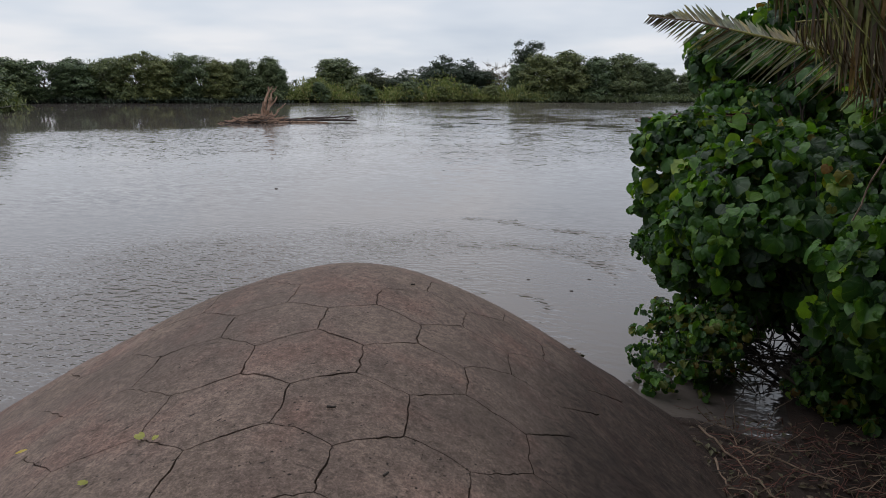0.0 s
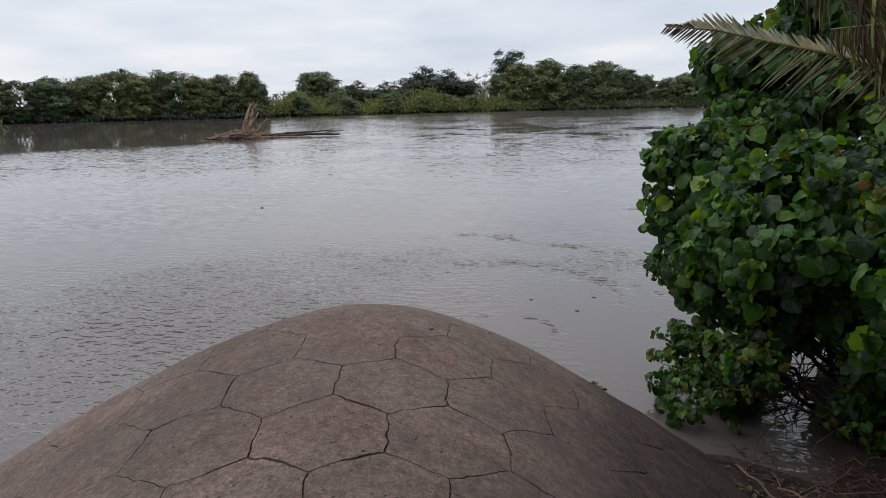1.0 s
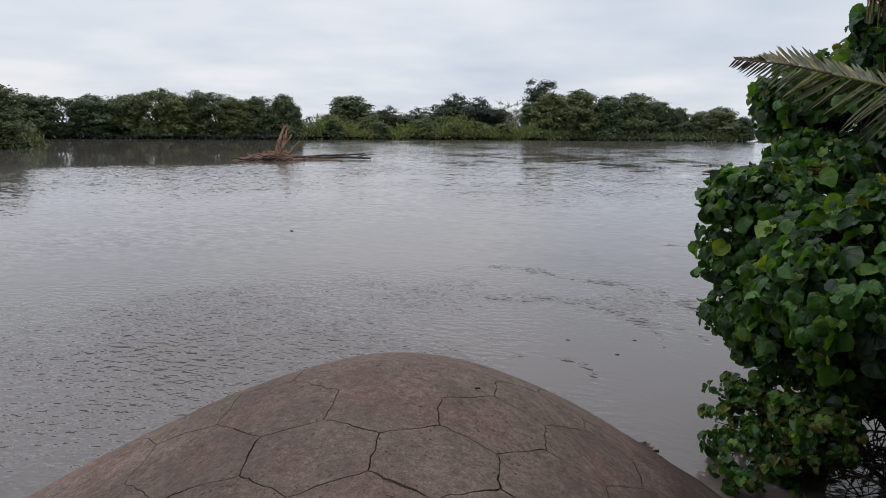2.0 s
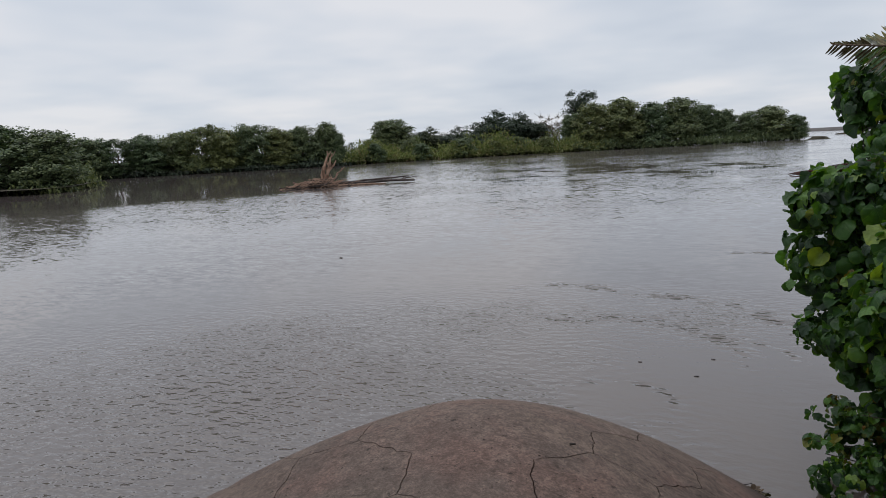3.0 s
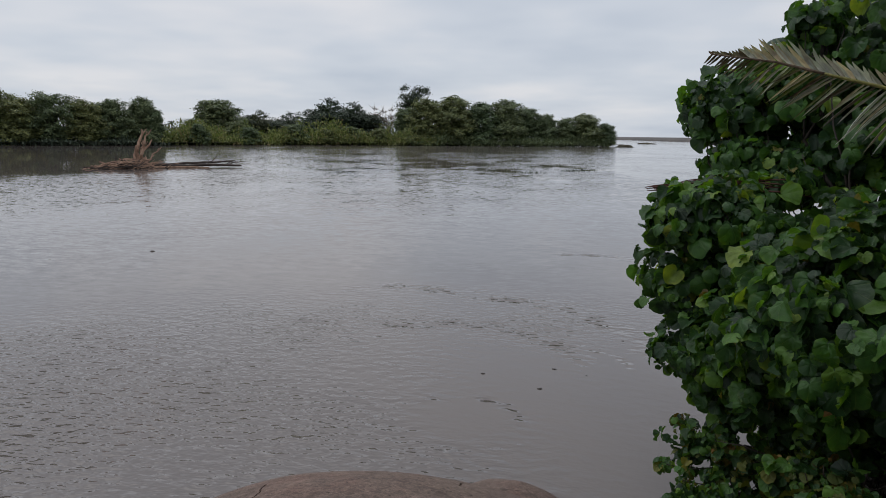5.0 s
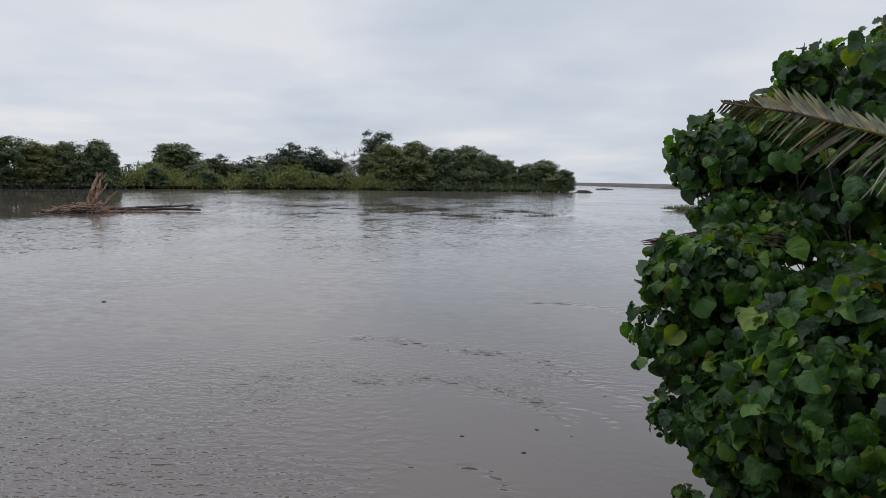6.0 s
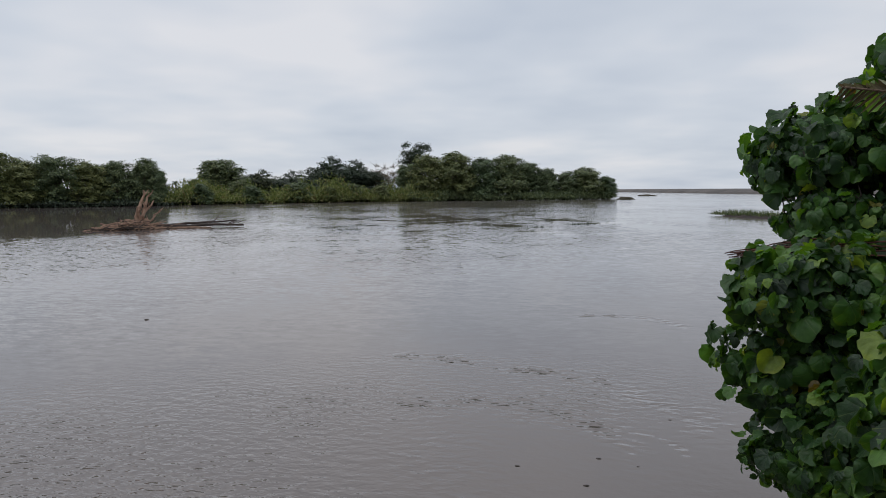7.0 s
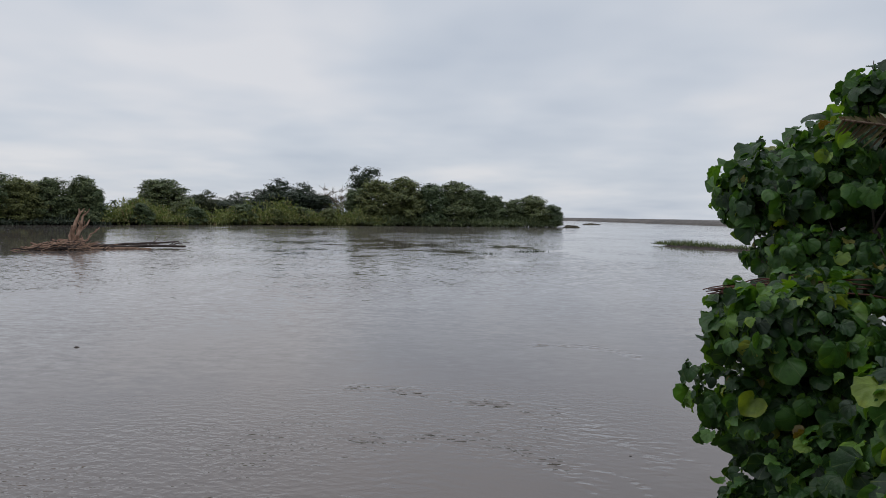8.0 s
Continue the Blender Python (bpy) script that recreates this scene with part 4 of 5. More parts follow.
lump("mud_hump", (20.3, 151, 0.0), (1.8, 1.2, 0.6), FAR_SOIL, "dark mud lump at the end of the wooded bank", "mud hump", 2)


# ---------------------------------------------------------------- the sea hibiscus bush over the water
def leaf_mesh(name, seed, droop, rough=True):
    """A heart-shaped leaf one metre wide, base at the origin, tip along -y; scaled when placed."""
    rng = random.Random(seed)
    steps = 10 if rough else 6
    waves = 5 + seed % 3
    rim = []
    for k in range(2 * steps):
        a = math.pi * (0.05 + 1.90 * k / (2 * steps - 1))
        t = 1 - abs(a / math.pi - 1)
        rad = 0.50 * (1 + 0.10 * abs(math.sin(a)) + 0.26 * t ** 8 + 0.035 * math.sin(waves * a + seed) + rng.uniform(-0.022, 0.018))
        if k in (0, 2 * steps - 1):
            rad *= 0.78
        rim.append((math.sin(a) * rad * 1.02, -0.30 + math.cos(a) * rad, a))

    def height(x, y):
        fold = (0.10 + 0.20 * (seed % 4)) * abs(x) * 1.6 - droop * (x * x + (y + 0.3) ** 2) * 1.2
        return fold + 0.05 * math.sin(5 * x + 4 * y + seed)

    verts = []
    rings = (0.56, 1.0) if rough else (1.0,)
    for f in rings:
        for x, y, a in rim:
            px, py = x * f, -0.06 + (y + 0.06) * f
            frill = 0.055 * math.sin(waves * 1.6 * a + 2 * seed) * f * f + 0.03 * math.sin(11 * a + seed) * f + rng.uniform(-0.03, 0.03)
            verts.append((px, py, height(px, py) + frill))
    verts.append((0, -0.06, 0.0))
    hub, n = len(verts) - 1, len(rim)
    faces = [(hub, k, k + 1) for k in range(n - 1)]
    if rough:
        faces += [(k, n + k, n + k + 1, k + 1) for k in range(n - 1)]
    return verts, faces


LEAF_SHAPES = [leaf_mesh("leaf", 3 + k, 0.10 + 0.12 * k) for k in range(8)]
PLAIN_LEAVES = [leaf_mesh("leaf", 3 + k, 0.10 + 0.12 * k, False) for k in range(8)]
LEAF_DATA = []
for v, f in LEAF_SHAPES:
    me = bpy.data.meshes.new("leaf")
    me.from_pydata(v, [], [g[::-1] for g in f])
    uv = me.uv_layers.new(name="UVMap")
    for lp in me.loops:
        c = me.vertices[lp.vertex_index].co
        uv.data[lp.index].uv = (c.x, c.y)
    me.polygons.foreach_set("use_smooth", [True] * len(me.polygons))
    me.materials.append(HIBISCUS)
    LEAF_DATA.append(me)

# lobes of the bush, then unseen leaf masses: centre, radii, leaf clusters, leaf width
LOBES = [
    ((2.54, 6.40, 2.66), (0.98, 0.82, 0.56), 400, 0.100),
    ((3.14, 6.10, 3.06), (1.04, 0.90, 0.52), 290, 0.105),
    ((2.10, 6.02, 3.14), (0.13, 0.14, 0.22), 30, 0.085),
    ((1.74, 6.35, 2.52), (0.42, 0.42, 0.33), 150, 0.088),
    ((2.15, 6.00, 2.12), (0.56, 0.45, 0.30), 170, 0.075),
    ((1.57, 5.48, 1.36), (0.65, 0.55, 0.38), 430, 0.078),
    ((1.34, 5.34, 1.83), (0.38, 0.42, 0.21), 180, 0.090),
    ((1.66, 6.10, 2.16), (0.28, 0.28, 0.18), 80, 0.070),
    ((1.44, 4.80, 0.20), (0.48, 0.66, 0.28), 170, 0.050),
    ((1.92, 4.45, 1.42), (0.72, 0.78, 0.52), 760, 0.092),
    ((2.60, 5.00, 1.75), (0.80, 0.70, 0.42), 260, 0.092),
    ((1.48, 5.10, 1.00), (0.48, 0.45, 0.30), 280, 0.072),
    ((1.56, 5.10, 0.36), (0.46, 0.40, 0.34), 170, 0.056),
    ((2.20, 4.90, 0.84), (0.78, 0.62, 0.40), 420, 0.080),
    ((2.40, 4.10, 0.34), (0.34, 0.30, 0.22), 90, 0.060),
    ((1.54, 4.00, 0.70), (0.24, 0.30, 0.16), 110, 0.055),
    ((2.85, 5.10, 0.55), (0.45, 0.60, 0.45), 200, 0.080),
    ((1.78, 5.72, 1.98), (0.34, 0.30, 0.15), 80, 0.075),
    ((1.70, 4.78, 1.14), (0.56, 0.56, 0.40), 300, 0.080),
    ((2.50, 3.30, 1.32), (0.58, 0.52, 0.46), 280, 0.095),
    ((2.62, 3.85, 0.74), (0.48, 0.42, 0.36), 190, 0.092),
    ((3.05, 4.10, 1.60), (0.70, 0.90, 0.80), 320, 0.095),
    ((2.80, 5.65, 2.30), (0.75, 0.60, 0.55), 150, 0.095),
    # added out of view to the right, overhead and behind, to block sky light
    ((4.60, 3.90, 2.30), (1.50, 1.60, 2.20), 260, 0.34),
    ((4.30, 1.30, 2.60), (1.30, 1.90, 2.30), 260, 0.34),
    ((3.15, 1.15, 1.00), (0.65, 1.20, 1.00), 260, 0.24),
    ((3.15, 2.15, 1.30), (0.50, 0.80, 1.10), 240, 0.20),
    ((3.50, 0.40, 2.90), (0.90, 1.20, 0.90), 240, 0.30),
    ((4.10, 2.60, 4.60), (1.70, 2.20, 0.90), 260, 0.34),
    ((3.20, 2.70, 3.95), (1.05, 1.20, 0.32), 190, 0.30),
    ((2.75, 3.40, 4.10), (0.70, 0.80, 0.30), 140, 0.30),
    ((3.10, -1.20, 2.20), (1.10, 1.50, 2.00), 240, 0.34),
    ((1.20, -4.60, 2.60), (3.60, 1.10, 2.40), 420, 0.38),
    ((2.60, -2.60, 4.80), (2.60, 2.20, 0.80), 300, 0.38),
]

HOLLOWS = [((1.74, 4.15, 1.0), (0.34, 0.50, 0.24)), ((2.0, 4.4, 1.58), (0.30, 0.50, 0.17))]


def hibiscus_bush():
    rng = random.Random(77)
    t = empty("sea_hibiscus_bush", (2.6, 4.6, 0.1))
    o = Vector((2.6, 4.6, 0.1))
    # branches, each with its side shoots
    for c, rad, count, size in LOBES:
        c = Vector(c)
        root = Vector((2.7 + rng.uniform(-0.3, 0.25), 4.9 + rng.uniform(-0.3, 0.2), -0.05)) if c.x < 3.1 and c.y > 3 else Vector((c.x, c.y, -0.1))
        main = bent(root, c, rng, 0.08, 6)
        v, f = tube([p - o for p in main], taper(0.022, 0.010, 7), 6)
        branch = mesh("branch", v, f, DARK_TWIG, t, smooth=True)
        for k in range(9):
            d = Vector((rng.gauss(-0.5, 0.8), rng.gauss(-0.3, 0.8), rng.gauss(0, 0.7))).normalized()
            end = c + Vector((d.x * rad[0], d.y * rad[1], d.z * rad[2])) * rng.uniform(0.75, 0.95)
            q = main[rng.randint(3, 6)]
            v, f = stick(q - o, end - o, 0.009, 0.003, rng, 0.08, 6, 5)
            mesh("shoot", v, f, DARK_TWIG, branch, smooth=True)
    # leaves, nearest to the bank first
    leaves = []
    for c, rad, count, size in LOBES:
        for k in range(count):
            d = Vector((rng.gauss(0, 1), rng.gauss(0, 1), rng.gauss(0, 1))).normalized()
            if d.y > 0.55 and rng.random() < 0.6:
                d.y = -d.y
            s = 1 - 0.62 * rng.random() ** 1.5
            bulge = 1 + 0.22 * noise.noise(Vector((d.x * 1.9 + c[0], d.y * 1.9 + c[1], d.z * 1.9 + c[2])))
            hub = Vector(c) + Vector((d.x * rad[0], d.y * rad[1], d.z * rad[2])) * s * bulge
            if any(q != c and sum(((hub[i] - q[i]) / (r2[i] * 0.6)) ** 2 for i in range(3)) < 1 for q, r2, _, _ in LOBES):
                continue
            hub.z = max(hub.z, 0.07)
            # dark hollows in the near face
            if rng.random() < 0.8 and any(sum(((hub[i] - q[i]) / r2[i]) ** 2 for i in range(3)) < 1 for q, r2 in HOLLOWS):
                continue
            # gaps that let the dark inside of the bush show
            if noise.noise(hub * 3.9 + Vector((5.0, 1.0, 2.0))) < 0.02 and d.x > -0.7:
                if rng.random() < 0.3:
                    continue
                s *= 0.6
                hub = Vector(c).lerp(hub, 0.6)
            # a shoot with a few leaves of different age round it
            for b in range(rng.randint(6, 10) if size < 0.2 else 5):
                off = Vector((rng.gauss(0, 1), rng.gauss(0, 1), rng.gauss(0, 0.8)))
                off *= min(1.0, 1.7 / off.length)
                p = hub + off * size * 0.6
                w = size * (0.50 + 1.05 * rng.random() ** 1.9)
                n = (d * 0.75 + off * 0.35 + Vector((0, -0.3, 0.42)) + Vector((rng.gauss(0, 0.7), rng.gauss(0, 0.7), rng.gauss(0, 0.45)))).normalized()
                down = Vector((d.x * 0.5, d.y * 0.5, -0.9)) + off * 0.3 + Vector((rng.gauss(0, 0.3), rng.gauss(0, 0.3), rng.gauss(0, 0.2)))
                tip = (down - n * down.dot(n)).normalized()
                x = (-tip).cross(n)
                m = Matrix((x, -tip, n)).transposed().to_4x4()
                aged = size < 0.2 and rng.random() < (0.22 if size < 0.065 else 0.012)
                leaves.append((p, m, min(w, 0.06) if aged else w, rng.randrange(8), size > 0.2 or s < 0.66, aged))
    leaves.sort(key=lambda g: (g[0].x > 3.3 or g[0].y < 1.5, abs(g[0].x - 1.1) + 0.4 * abs(g[0].y - 4.6)))
    for p, m, w, k, far, old in leaves[:300]:
        ob = under("leaf", LEAF_DATA[k], t)
        ob.matrix_basis = Matrix.Translation(p - o) @ m @ Matrix.Diagonal((w, w, w, 1))
    for name, mat, label, aged in (("foliage", HIBISCUS, "mass of heart-shaped green leaves", False), ("ageing_foliage", HIBISCUS_OLD, "scattered yellowing and browned leaves", True)):
        verts, faces, uvs = [], [], []
        for p, m, w, k, far, old in leaves[300:]:
            if old != aged:
                continue
            v, f = (PLAIN_LEAVES if far else LEAF_SHAPES)[k]
            n = len(verts)
            mm = Matrix.Translation(p - o) @ m
            verts += [mm @ (Vector(c) * w) for c in v]
            faces += [tuple(i + n for i in g)[::-1] for g in f]
            uvs += [(c[0], c[1]) for c in v]
        ob = mesh(name, verts, faces, mat, t, label, smooth=True)
        uv = ob.data.uv_layers.new(name="UVMap")
        for lp in ob.data.loops:
            uv.data[lp.index].uv = uvs[lp.vertex_index]
        tagged(ob, kind="stuff")
    tagged(t, "dense sea hibiscus bush with heart-shaped leaves overhanging the river, plus unseen shading leaf masses", "bush")


hibiscus_bush()


# bare lower twigs reaching over the water under the bush
def bare_twigs():
    rng = random.Random(88)
    t = empty("bare_branches", (2.4, 4.3, 0.1))
    o = Vector((2.4, 4.3, 0.1))
    for k in range(20):
        a = Vector((rng.uniform(2.0, 2.7), rng.uniform(3.9, 4.7), rng.uniform(0.12, 0.5)))
        b = Vector((rng.uniform(1.15, 1.9), rng.uniform(4.1, 5.1), rng.uniform(0.1, 0.65)))
        pts = bent(a, b, rng, 0.10, 7)
        out = [tube([p - o for p in pts], taper(0.007, 0.002, 8), 5)]
        for s in range(4):
            q = pts[rng.randint(2, 6)]
            out.append(stick(q - o, q - o + Vector((rng.uniform(-0.35, 0.1), rng.uniform(-0.2, 0.2), rng.uniform(-0.2, 0.25))), 0.005, 0.002, rng, 0.1, 4, 4))
        v, f = join(out)
        mesh("twig", v, f, DARK_TWIG, t)
    for k in range(34):
        a = Vector((rng.uniform(1.7, 2.6), rng.uniform(4.3, 4.9), rng.uniform(0.45, 0.75)))
        b = a + Vector((rng.uniform(-0.25, 0.15), rng.uniform(-0.2, 0.1), -rng.uniform(0.3, 0.6)))
        b.z = max(b.z, 0.03)
        v, f = stick(a - o, b - o, 0.005, 0.002, rng, 0.09, 6, 5)
        mesh("twig", v, f, DARK_TWIG, t)
    for a, b in (((2.50, 4.10, 0.22), (1.50, 4.35, 0.30)), ((2.55, 4.15, 0.30), (1.62, 4.55, 0.42)), ((2.45, 4.0, 0.18), (1.75, 4.15, 0.52))):
        pts = bent(a, b, rng, 0.05, 8)
        v, f = tube([p - o for p in pts], taper(0.017, 0.005, 9), 6)
        mesh("bough", v, f, DARK_TWIG, t, smooth=True)
    tagged(t, "bare dark branches spreading low over the water", "branches")


bare_twigs()


def dry_bundle():
    rng = random.Random(90)
    t = empty("dry_twig_bundle", (1.52, 5.44, 2.01))
    for k in range(36):
        a = Vector((-0.62 + rng.uniform(-0.02, 0.22), -0.09 + rng.uniform(-0.04, 0.04), -0.03 + rng.uniform(-0.015, 0.015)))
        b = Vector((rng.uniform(-0.2, 0.5), rng.uniform(0.0, 0.25), rng.uniform(-0.08, 0.04)))
        v, f = stick(a, b, 0.003, 0.005, rng, 0.014, 8, 5, -0.015)
        mesh("twig", v, f, RED_TWIG, t)
    tagged(t, "bundle of red-brown dry stalks lying across the bush", "dry stalks")


dry_bundle()


# ---------------------------------------------------------------- palm fronds
def leaflet_mesh(seed, droop, mat):
    """A folded, tapering leaflet one metre long that runs along +y and bends down."""
    rng = random.Random(seed)
    verts, faces = [], []
    for k in range(7):
        t = k / 6
        w = 0.055 * (0.55 + 1.2 * t if t < 0.3 else 1.3 * (1 - t) ** 0.6) + 0.002
        z = -droop * t * t
        x = 0.03 * math.sin(3 * t + seed)
        y = t * (1 - 0.25 * droop * t)
        verts += [(x - w, y, z - 0.35 * w), (x, y, z + 0.25 * w), (x + w, y, z - 0.35 * w)]
    for k in range(6):
        i = 3 * k
        faces += [(i, i + 1, i + 4, i + 3), (i + 1, i + 2, i + 5, i + 4)]
    me = bpy.data.meshes.new("leaflet")
    me.from_pydata(verts, [], faces)
    me.materials.append(mat)
    return me


def palm_frond(points, pairs, length, hang, mats, label, seed, gap=0.0, short=1.0, wide=0.62, stiff=0.0, tip_dull=0.0, fan=1.0, dry_tip=0):
    rng = random.Random(seed)
    pts = [Vector(p) for p in points]
    o = pts[-1]
    t = empty("palm_frond", o)
    dense = []
    for k in range(len(pts) - 1):
        for s in range(6):
            dense.append(pts[k].lerp(pts[k + 1], s / 6))
    dense.append(pts[-1])
    radii = taper(0.004, 0.013, len(dense))
    v, f = tube([p - o for p in dense[dry_tip:]], radii[dry_tip:], 6)
    mesh("rachis", v, f, RACHIS, t, "yellow-green midrib", smooth=True)
    if dry_tip:
        v, f = tube([p - o for p in dense[:dry_tip + 1]], radii[:dry_tip + 1], 6)
        mesh("rachis_tip", v, f, DRY_TWIG, t, "dried brown tip of the midrib", smooth=True)
    loose = 1 - stiff
    data = [leaflet_mesh(seed + k, (0.1 + 0.22 * k) * loose + 0.03, m) for m in mats for k in range(3)]
    for k in range(pairs):
        t0 = gap + (1 - gap) * (k + 0.5) / pairs
        f = t0 * (len(dense) - 1)
        i = min(int(f), len(dense) - 2)
        p = dense[i].lerp(dense[i + 1], f - i)
        out = (dense[i] - dense[i + 1]).normalized()
        side = out.cross(Vector((0, 0, 1))).normalized()
        up = side.cross(out)
        for sgn in (1, -1):
            lift, fall = hang[0 if sgn > 0 else 1]
            size = length * (0.22 + 0.85 * min(1, t0 * 2.0)) * rng.uniform(0.85, 1.12) * (short if sgn > 0 else 1.0)
            y = (out * rng.uniform(0.65, 0.95) * (1.25 - 0.6 * t0) + side * sgn * lift + Vector((0, 0, fall))
                 + Vector((rng.gauss(0, 0.07), rng.gauss(0, 0.07), rng.gauss(0, 0.07))) * (0.25 + 0.75 * loose)).normalized()
            face = up if fan == 1.0 else side + up * (0.25 if sgn > 0 else 0.7)
            z = (face - y * face.dot(y)).normalized()
            x = y.cross(z)
            m = Matrix((x, y, z)).transposed().to_4x4()
            ob = under("leaflet", rng.choice(data[-3:] if t0 < tip_dull else data[3:-3] if fan > 1.0 and sgn > 0 else data), t)
            broad = wide
            if sgn > 0 and fan > 1.0:
                # the upper row still stands close, edge to edge, longest a little way in from the tip
                broad = wide * fan * (0.55 + 0.45 * min(1.0, t0 * 6))
                size *= 0.55 + 0.75 * math.exp(-((t0 - 0.24) / 0.13) ** 2)
            ob.matrix_basis = Matrix.Translation(p - o) @ m @ Matrix.Diagonal((length * broad, size, size, 1))
    return tagged(t, label, "palm frond", group="palm fronds")


palm_frond([(0.96, 4.26, 2.70), (1.25, 4.24, 2.66), (1.55, 4.20, 2.58), (1.9, 4.14, 2.49), (2.3, 4.05, 2.35), (2.9, 3.9, 2.05)], 74, 0.33,
           ((0.25, 0.85), (0.20, -0.72)), [FROND_GREEN, FROND_GREY, FROND_GREY, FROND_DULL], "grey-green coconut palm frond hanging across the bush", 61, 0.0, 0.64, 0.40, 0.55, 0.12, 1.45, 10)
palm_frond([(1.38, 3.35, 2.93), (1.7, 3.28, 2.98), (2.1, 3.2, 3.0), (2.6, 3.1, 3.0), (3.3, 3.0, 2.9)], 130, 0.72,
           ((0.45, -5.0), (0.35, -6.5)), [FROND_DRY, FROND_DULL, FROND_GREEN], "drooping palm frond with brown hanging leaflets", 67, 0.0, 1.0, 0.30)
palm_frond([(1.75, 3.75, 2.60), (2.1, 3.7, 2.62), (2.5, 3.6, 2.6), (3.1, 3.5, 2.5)], 100, 0.60,
           ((0.4, -5.0), (0.4, -6.0)), [FROND_DRY, FROND_DULL], "withered brown palm frond with hanging leaflets", 71, 0.0, 1.0, 0.26)


# ---------------------------------------------------------------- litter on the near bank
def kerb():
    pts = [Vector(p) for p in ((1.20, 3.70, 0.10), (1.42, 3.60, 0.15), (1.64, 3.50, 0.15), (1.86, 3.42, 0.14), (2.15, 3.36, 0.08))]
    v, f = tube(bent(pts[0], pts[1], random.Random(1), 0, 2)[:-1] + pts[1:], [0.02, 0.04, 0.045, 0.045, 0.04, 0.03], 8)
    tagged(mesh("concrete_rim", v, f, CONCRETE_DAMP, smooth=True), "rounded grey concrete rim at the foot of the shell", "rim")


kerb()


def litter():
    rng = random.Random(95)
    for k in range(46):
        p = Vector((rng.uniform(1.45, 2.9), rng.uniform(2.3, 3.75), 0.17))
        p.z = max(p.z, shell_z(p.x, p.y) + 0.01)
        a = rng.uniform(0, 6.28)
        length = rng.uniform(0.15, 0.6)
        d = Vector((math.cos(a) * length, math.sin(a) * length, rng.uniform(-0.02, 0.14)))
        v, f = stick((0, 0, 0), d, 0.004, 0.0015, rng, 0.12, 6, 5)
        ob = mesh("twig", v, f, rng.choice([DRY_TWIG, DARK_TWIG, RED_TWIG]))
        ob.location = p
        tagged(ob, "thin dry twig lying on the bank", "twig", group="twigs on the bank")
    for a, b in [((1.44, 3.46, 0.22), (1.80, 2.70, 0.24)), ((1.50, 3.06, 0.24), (1.56, 2.66, 0.22)), ((1.62, 3.30, 0.20), (2.10, 3.02, 0.24))]:
        v, f = stick(Vector((0, 0, 0)), Vector(b) - Vector(a), 0.007, 0.003, rng, 0.03, 8, 6)
        ob = mesh("stick", v, f, DRY_TWIG)
        ob.location = a
        tagged(ob, "long pale dry stick leaning on the bank", "stick")
    verts, faces = [], []
    for k in range(900):
        p = Vector((rng.uniform(1.4, 3.4), rng.uniform(1.9, 3.75), 0.175))
        p.z = max(p.z, shell_z(p.x, p.y) + 0.012)
        if shell_z(p.x, p.y) > 0.3:
            continue
        n = Vector((rng.gauss(0, 0.3), rng.gauss(0, 0.3), 1)).normalized()
        a = n.orthogonal().normalized()
        a.rotate(Matrix.Rotation(rng.uniform(0, 6.28), 3, n))
        b = n.cross(a)
        s = rng.uniform(0.012, 0.032)
        i = len(verts)
        verts += [p - a * s, p + b * s * 0.5 + n * 0.01, p + a * s, p - b * s * 0.5 + n * 0.01]
        faces.append((i, i + 1, i + 2, i + 3))
    tagged(mesh("leaf_litter", verts, faces, DRY_LEAF), "brown dead leaves scattered over the soil", "leaf litter", kind="stuff")


litter()


def dry_stalks():
    """Dead grass stalks and hair-thin twigs strewn over the bank."""
    rng = random.Random(97)
    pale, dark = [], []
    for k in range(230):
        p = Vector((rng.uniform(1.5, 2.9), rng.uniform(2.4, 3.75), 0.17))
        p.z = max(p.z, shell_z(p.x, p.y) + 0.008)
        a = rng.gauss(0.9, 1.0)
        length = rng.uniform(0.12, 0.42)
        d = Vector((math.cos(a) * length, -math.sin(a) * length, rng.uniform(-0.02, 0.2)))
        (pale if rng.random() < 0.3 else dark).append(stick(p, p + d, 0.0028, 0.0012, rng, 0.12, 5, 4))
    v, f = join(pale)
    tagged(mesh("dry_grass", v, f, DRY_TWIG), "pale dry grass stalks strewn over the bank", "dry grass", kind="stuff")
    v, f = join(dark)
    tagged(mesh("dead_twiglets", v, f, RED_TWIG), "red-brown dead twiglets strewn over the bank", "twigs", kind="stuff")


dry_stalks()


def fallen_leaf(x, y, size, turn, label):
    v, f = LEAF_SHAPES[1]
    ob = mesh("fallen_leaf", [(a * size, b * size * 1.3, c * size + 0.008) for a, b, c in v], f, FALLEN, smooth=True)
    ob.matrix_basis = Matrix.Translation((x, y, shell_z(x, y) + 0.014)) @ pose(0, 0, 0, 8, -12, turn)
    return tagged(ob, label, "leaf", group="leaves fallen on the shell")


fallen_leaf(-0.385, 0.918, 0.026, 60, "small yellow-green fallen leaf on the concrete shell")
fallen_leaf(-0.909, 0.961, 0.026, -50, "small yellow-green fallen leaf on the concrete shell")
fallen_leaf(-0.30, 0.90, 0.018, 10, "small reddish fallen leaf on the concrete shell")
fallen_leaf(-0.42, 0.72, 0.02, 130, "small reddish fallen leaf on the concrete shell")


def shell_bit(x, y, length, turn):
    v, f = stick((-length / 2, 0, 0), (length / 2, 0, 0.002), 0.0042, 0.003, random.Random(int(x * 100)), 0.05, 4, 6)
    ob = mesh("twig_stub", v, f, DARK_TWIG)
    ob.matrix_basis = Matrix.Translation((x, y, shell_z(x, y) + 0.012)) @ pose(0, 0, 0, 0, 0, turn)
    tagged(ob, "short dark twig stub lying on the shell", "twig", group="bits on the shell")


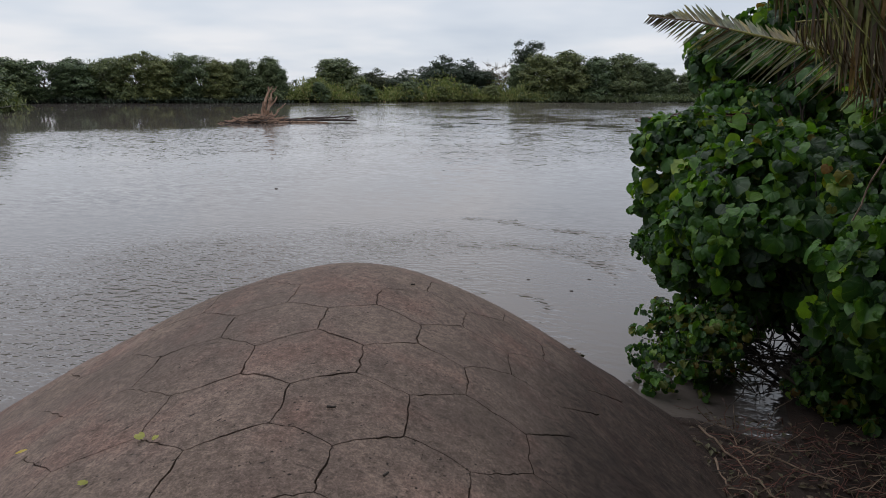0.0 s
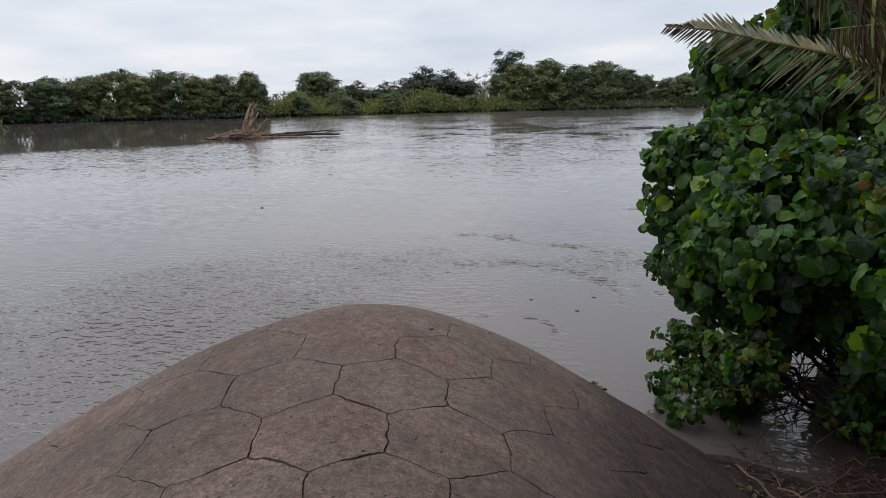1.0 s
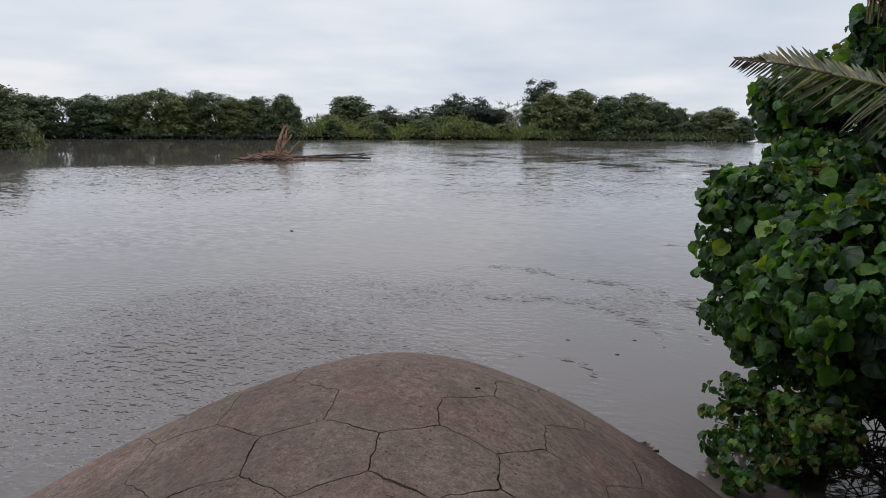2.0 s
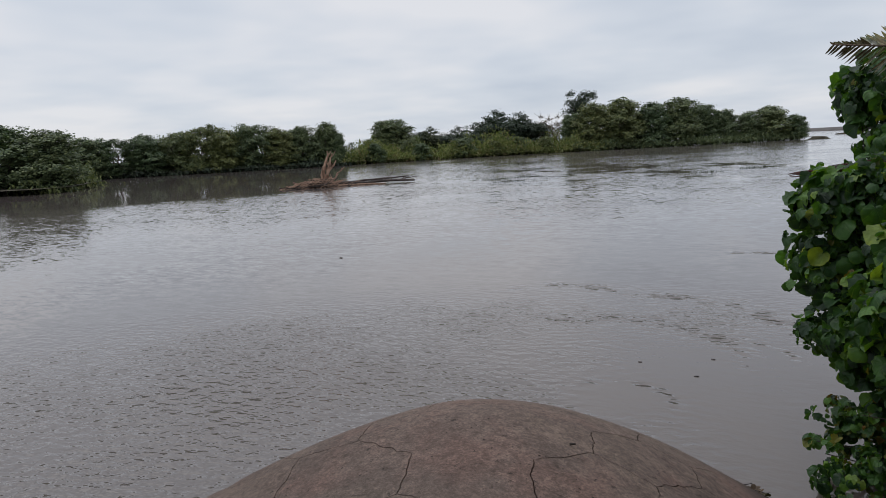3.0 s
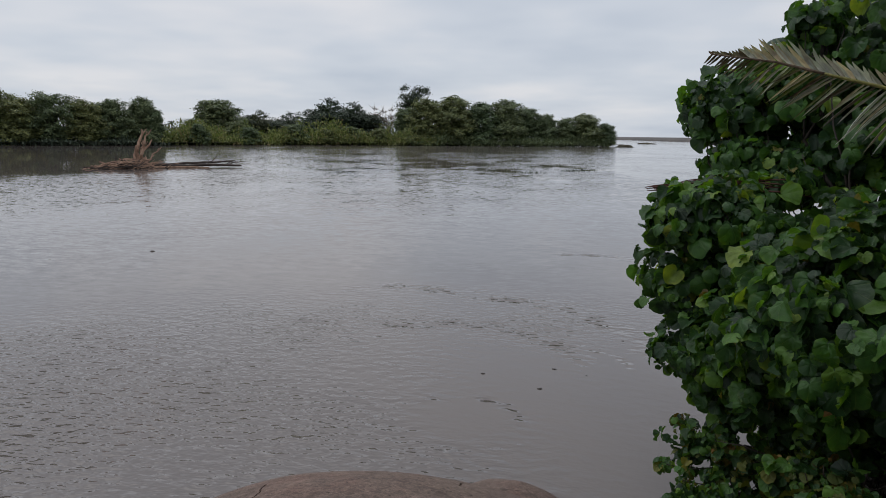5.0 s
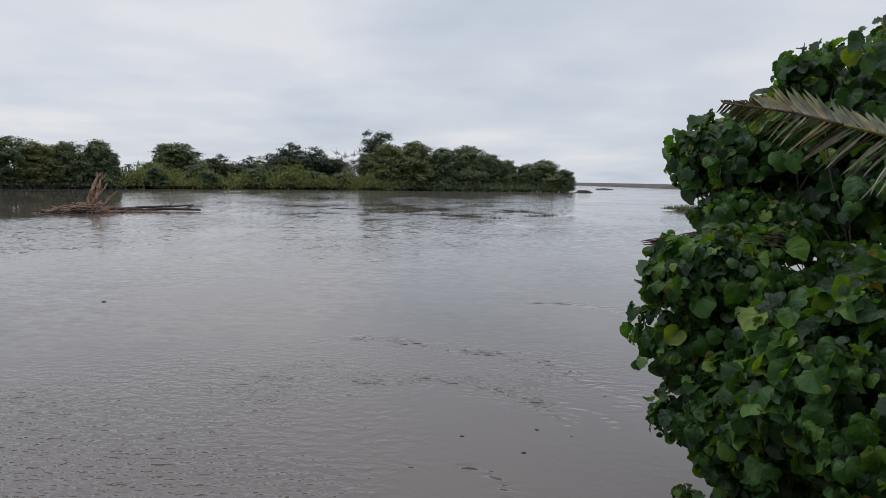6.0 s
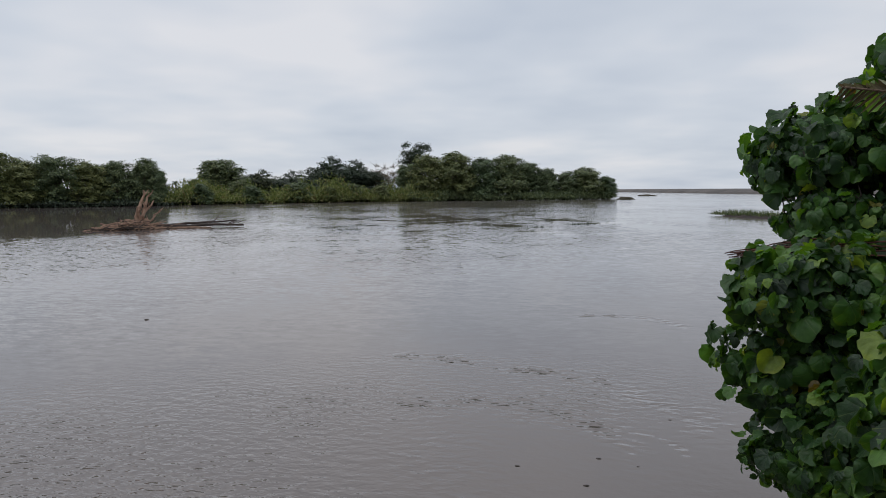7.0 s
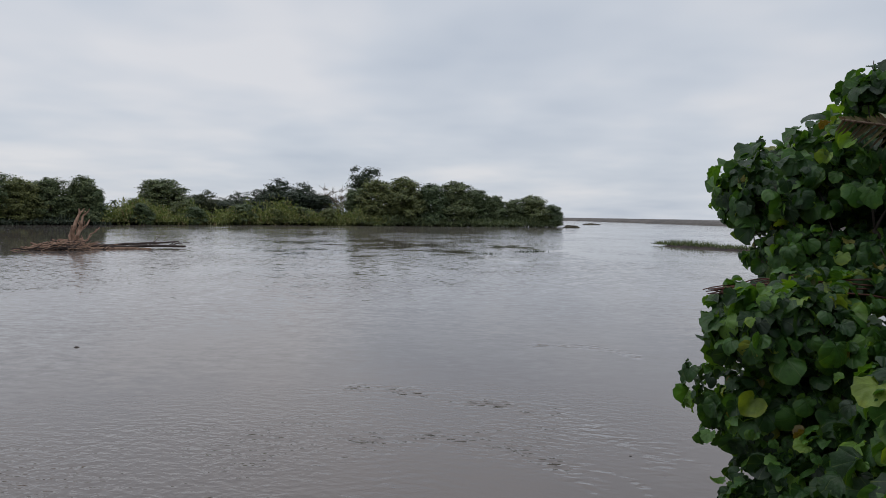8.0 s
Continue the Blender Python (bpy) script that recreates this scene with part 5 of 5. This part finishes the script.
shell_bit(0.163, 1.116, 0.028, 8)
shell_bit(0.42, 0.92, 0.018, 70)
shell_bit(-0.02, 2.35, 0.02, 20)


def rim_debris():
    """Flotsam washed against the foot of the shell."""
    rng = random.Random(123)
    for k in range(26):
        x, y = 0.59 + rng.gauss(0, 0.05), 3.90 + rng.gauss(0, 0.07)
        a = rng.uniform(0, 6.28)
        length = rng.uniform(0.04, 0.13)
        v, f = stick((0, 0, 0), (math.cos(a) * length, math.sin(a) * length, rng.uniform(-0.02, 0.025)), rng.uniform(0.002, 0.006), 0.0015, rng, 0.03, 5, 6)
        ob = mesh("twig", v, f, DRY_TWIG if k % 5 == 0 else DARK_TWIG, smooth=True)
        ob.location = (x, y, max(0.02, shell_z(x, y)) + 0.006 + 0.002 * (k % 8))
        tagged(ob, "dark wet twig washed against the shell", "twig", group="flotsam at the shell")
    for k in range(9):
        x, y = 0.60 + rng.gauss(0, 0.03), 3.88 + rng.gauss(0, 0.06)
        v, f = LEAF_SHAPES[k % 8]
        size = rng.uniform(0.025, 0.05)
        ob = mesh("dead_leaf", [(p[0] * size, p[1] * size * 1.2, p[2] * size) for p in v], f, DRY_LEAF, smooth=True)
        ob.matrix_basis = Matrix.Translation((x, y, max(0.02, shell_z(x, y)) + 0.010)) @ pose(0, 0, 0, rng.uniform(-15, 15), rng.uniform(0, 25), rng.uniform(0, 360))
        tagged(ob, "curled brown dead leaf washed against the shell", "leaf", group="flotsam at the shell")
    for x, y, dx, dy in ((0.43, 3.86, 0.10, 0.03), (0.45, 3.93, 0.09, -0.03), (0.44, 3.80, 0.11, 0.02), (0.47, 3.97, 0.08, 0.04)):
        a = Vector((x, y, shell_z(x, y) + 0.016))
        b = Vector((x + dx, y + dy, shell_z(x + dx, y + dy) + 0.020))
        v, f = stick((0, 0, 0), b - a, 0.007, 0.004, rng, 0.02, 5, 5)
        ob = mesh("splinter", v, f, FROND_GREY, smooth=True)
        ob.location = a
        tagged(ob, "pale grey splinter of palm stem on the shell", "splinter", group="flotsam at the shell")
    lump("stone", (0.42, 3.86, shell_z(0.42, 3.86) + 0.010), (0.024, 0.016, 0.012), FROND_GREY, "small pale chip on the rim of the shell", "stone", 5)


rim_debris()


def floating_bits():
    for k, (x, y, s) in enumerate([(0.44, 7.33, 0.03), (-0.26, 7.09, 0.028), (0.29, 6.78, 0.03), (-7.1, 12.7, 0.06), (0.75, 7.2, 0.016), (1.25, 8.4, 0.02)]):
        lump("flotsam", (x, y, 0.0), (s * 0.75, s * 0.5, s * 0.3), DARK_TWIG, "small dark piece of bark afloat on the river", "flotsam", 20 + k)["group"] = "flotsam on the river"


floating_bits()
v, f = stick((0, 0, 0), (-0.16, 0.02, -0.56), 0.005, 0.004, random.Random(9), 0.03, 8, 5)
string = mesh("hanging_stalk", v, f, DRY_TWIG)
string.location = (2.14, 3.0, 2.18)
tagged(string, "thin pale dry stalk hanging from the palm", "stalk")

# the plates of the shell
GROWN = [(-1, 0), (-2, 0), (-1, -1), (-2, -1), (-1, -2), (-2, -2), (-3, -1)]
plate([c for c in GROWN if c in PLATES])
for c in PLATES:
    if c not in GROWN:
        plate([c])
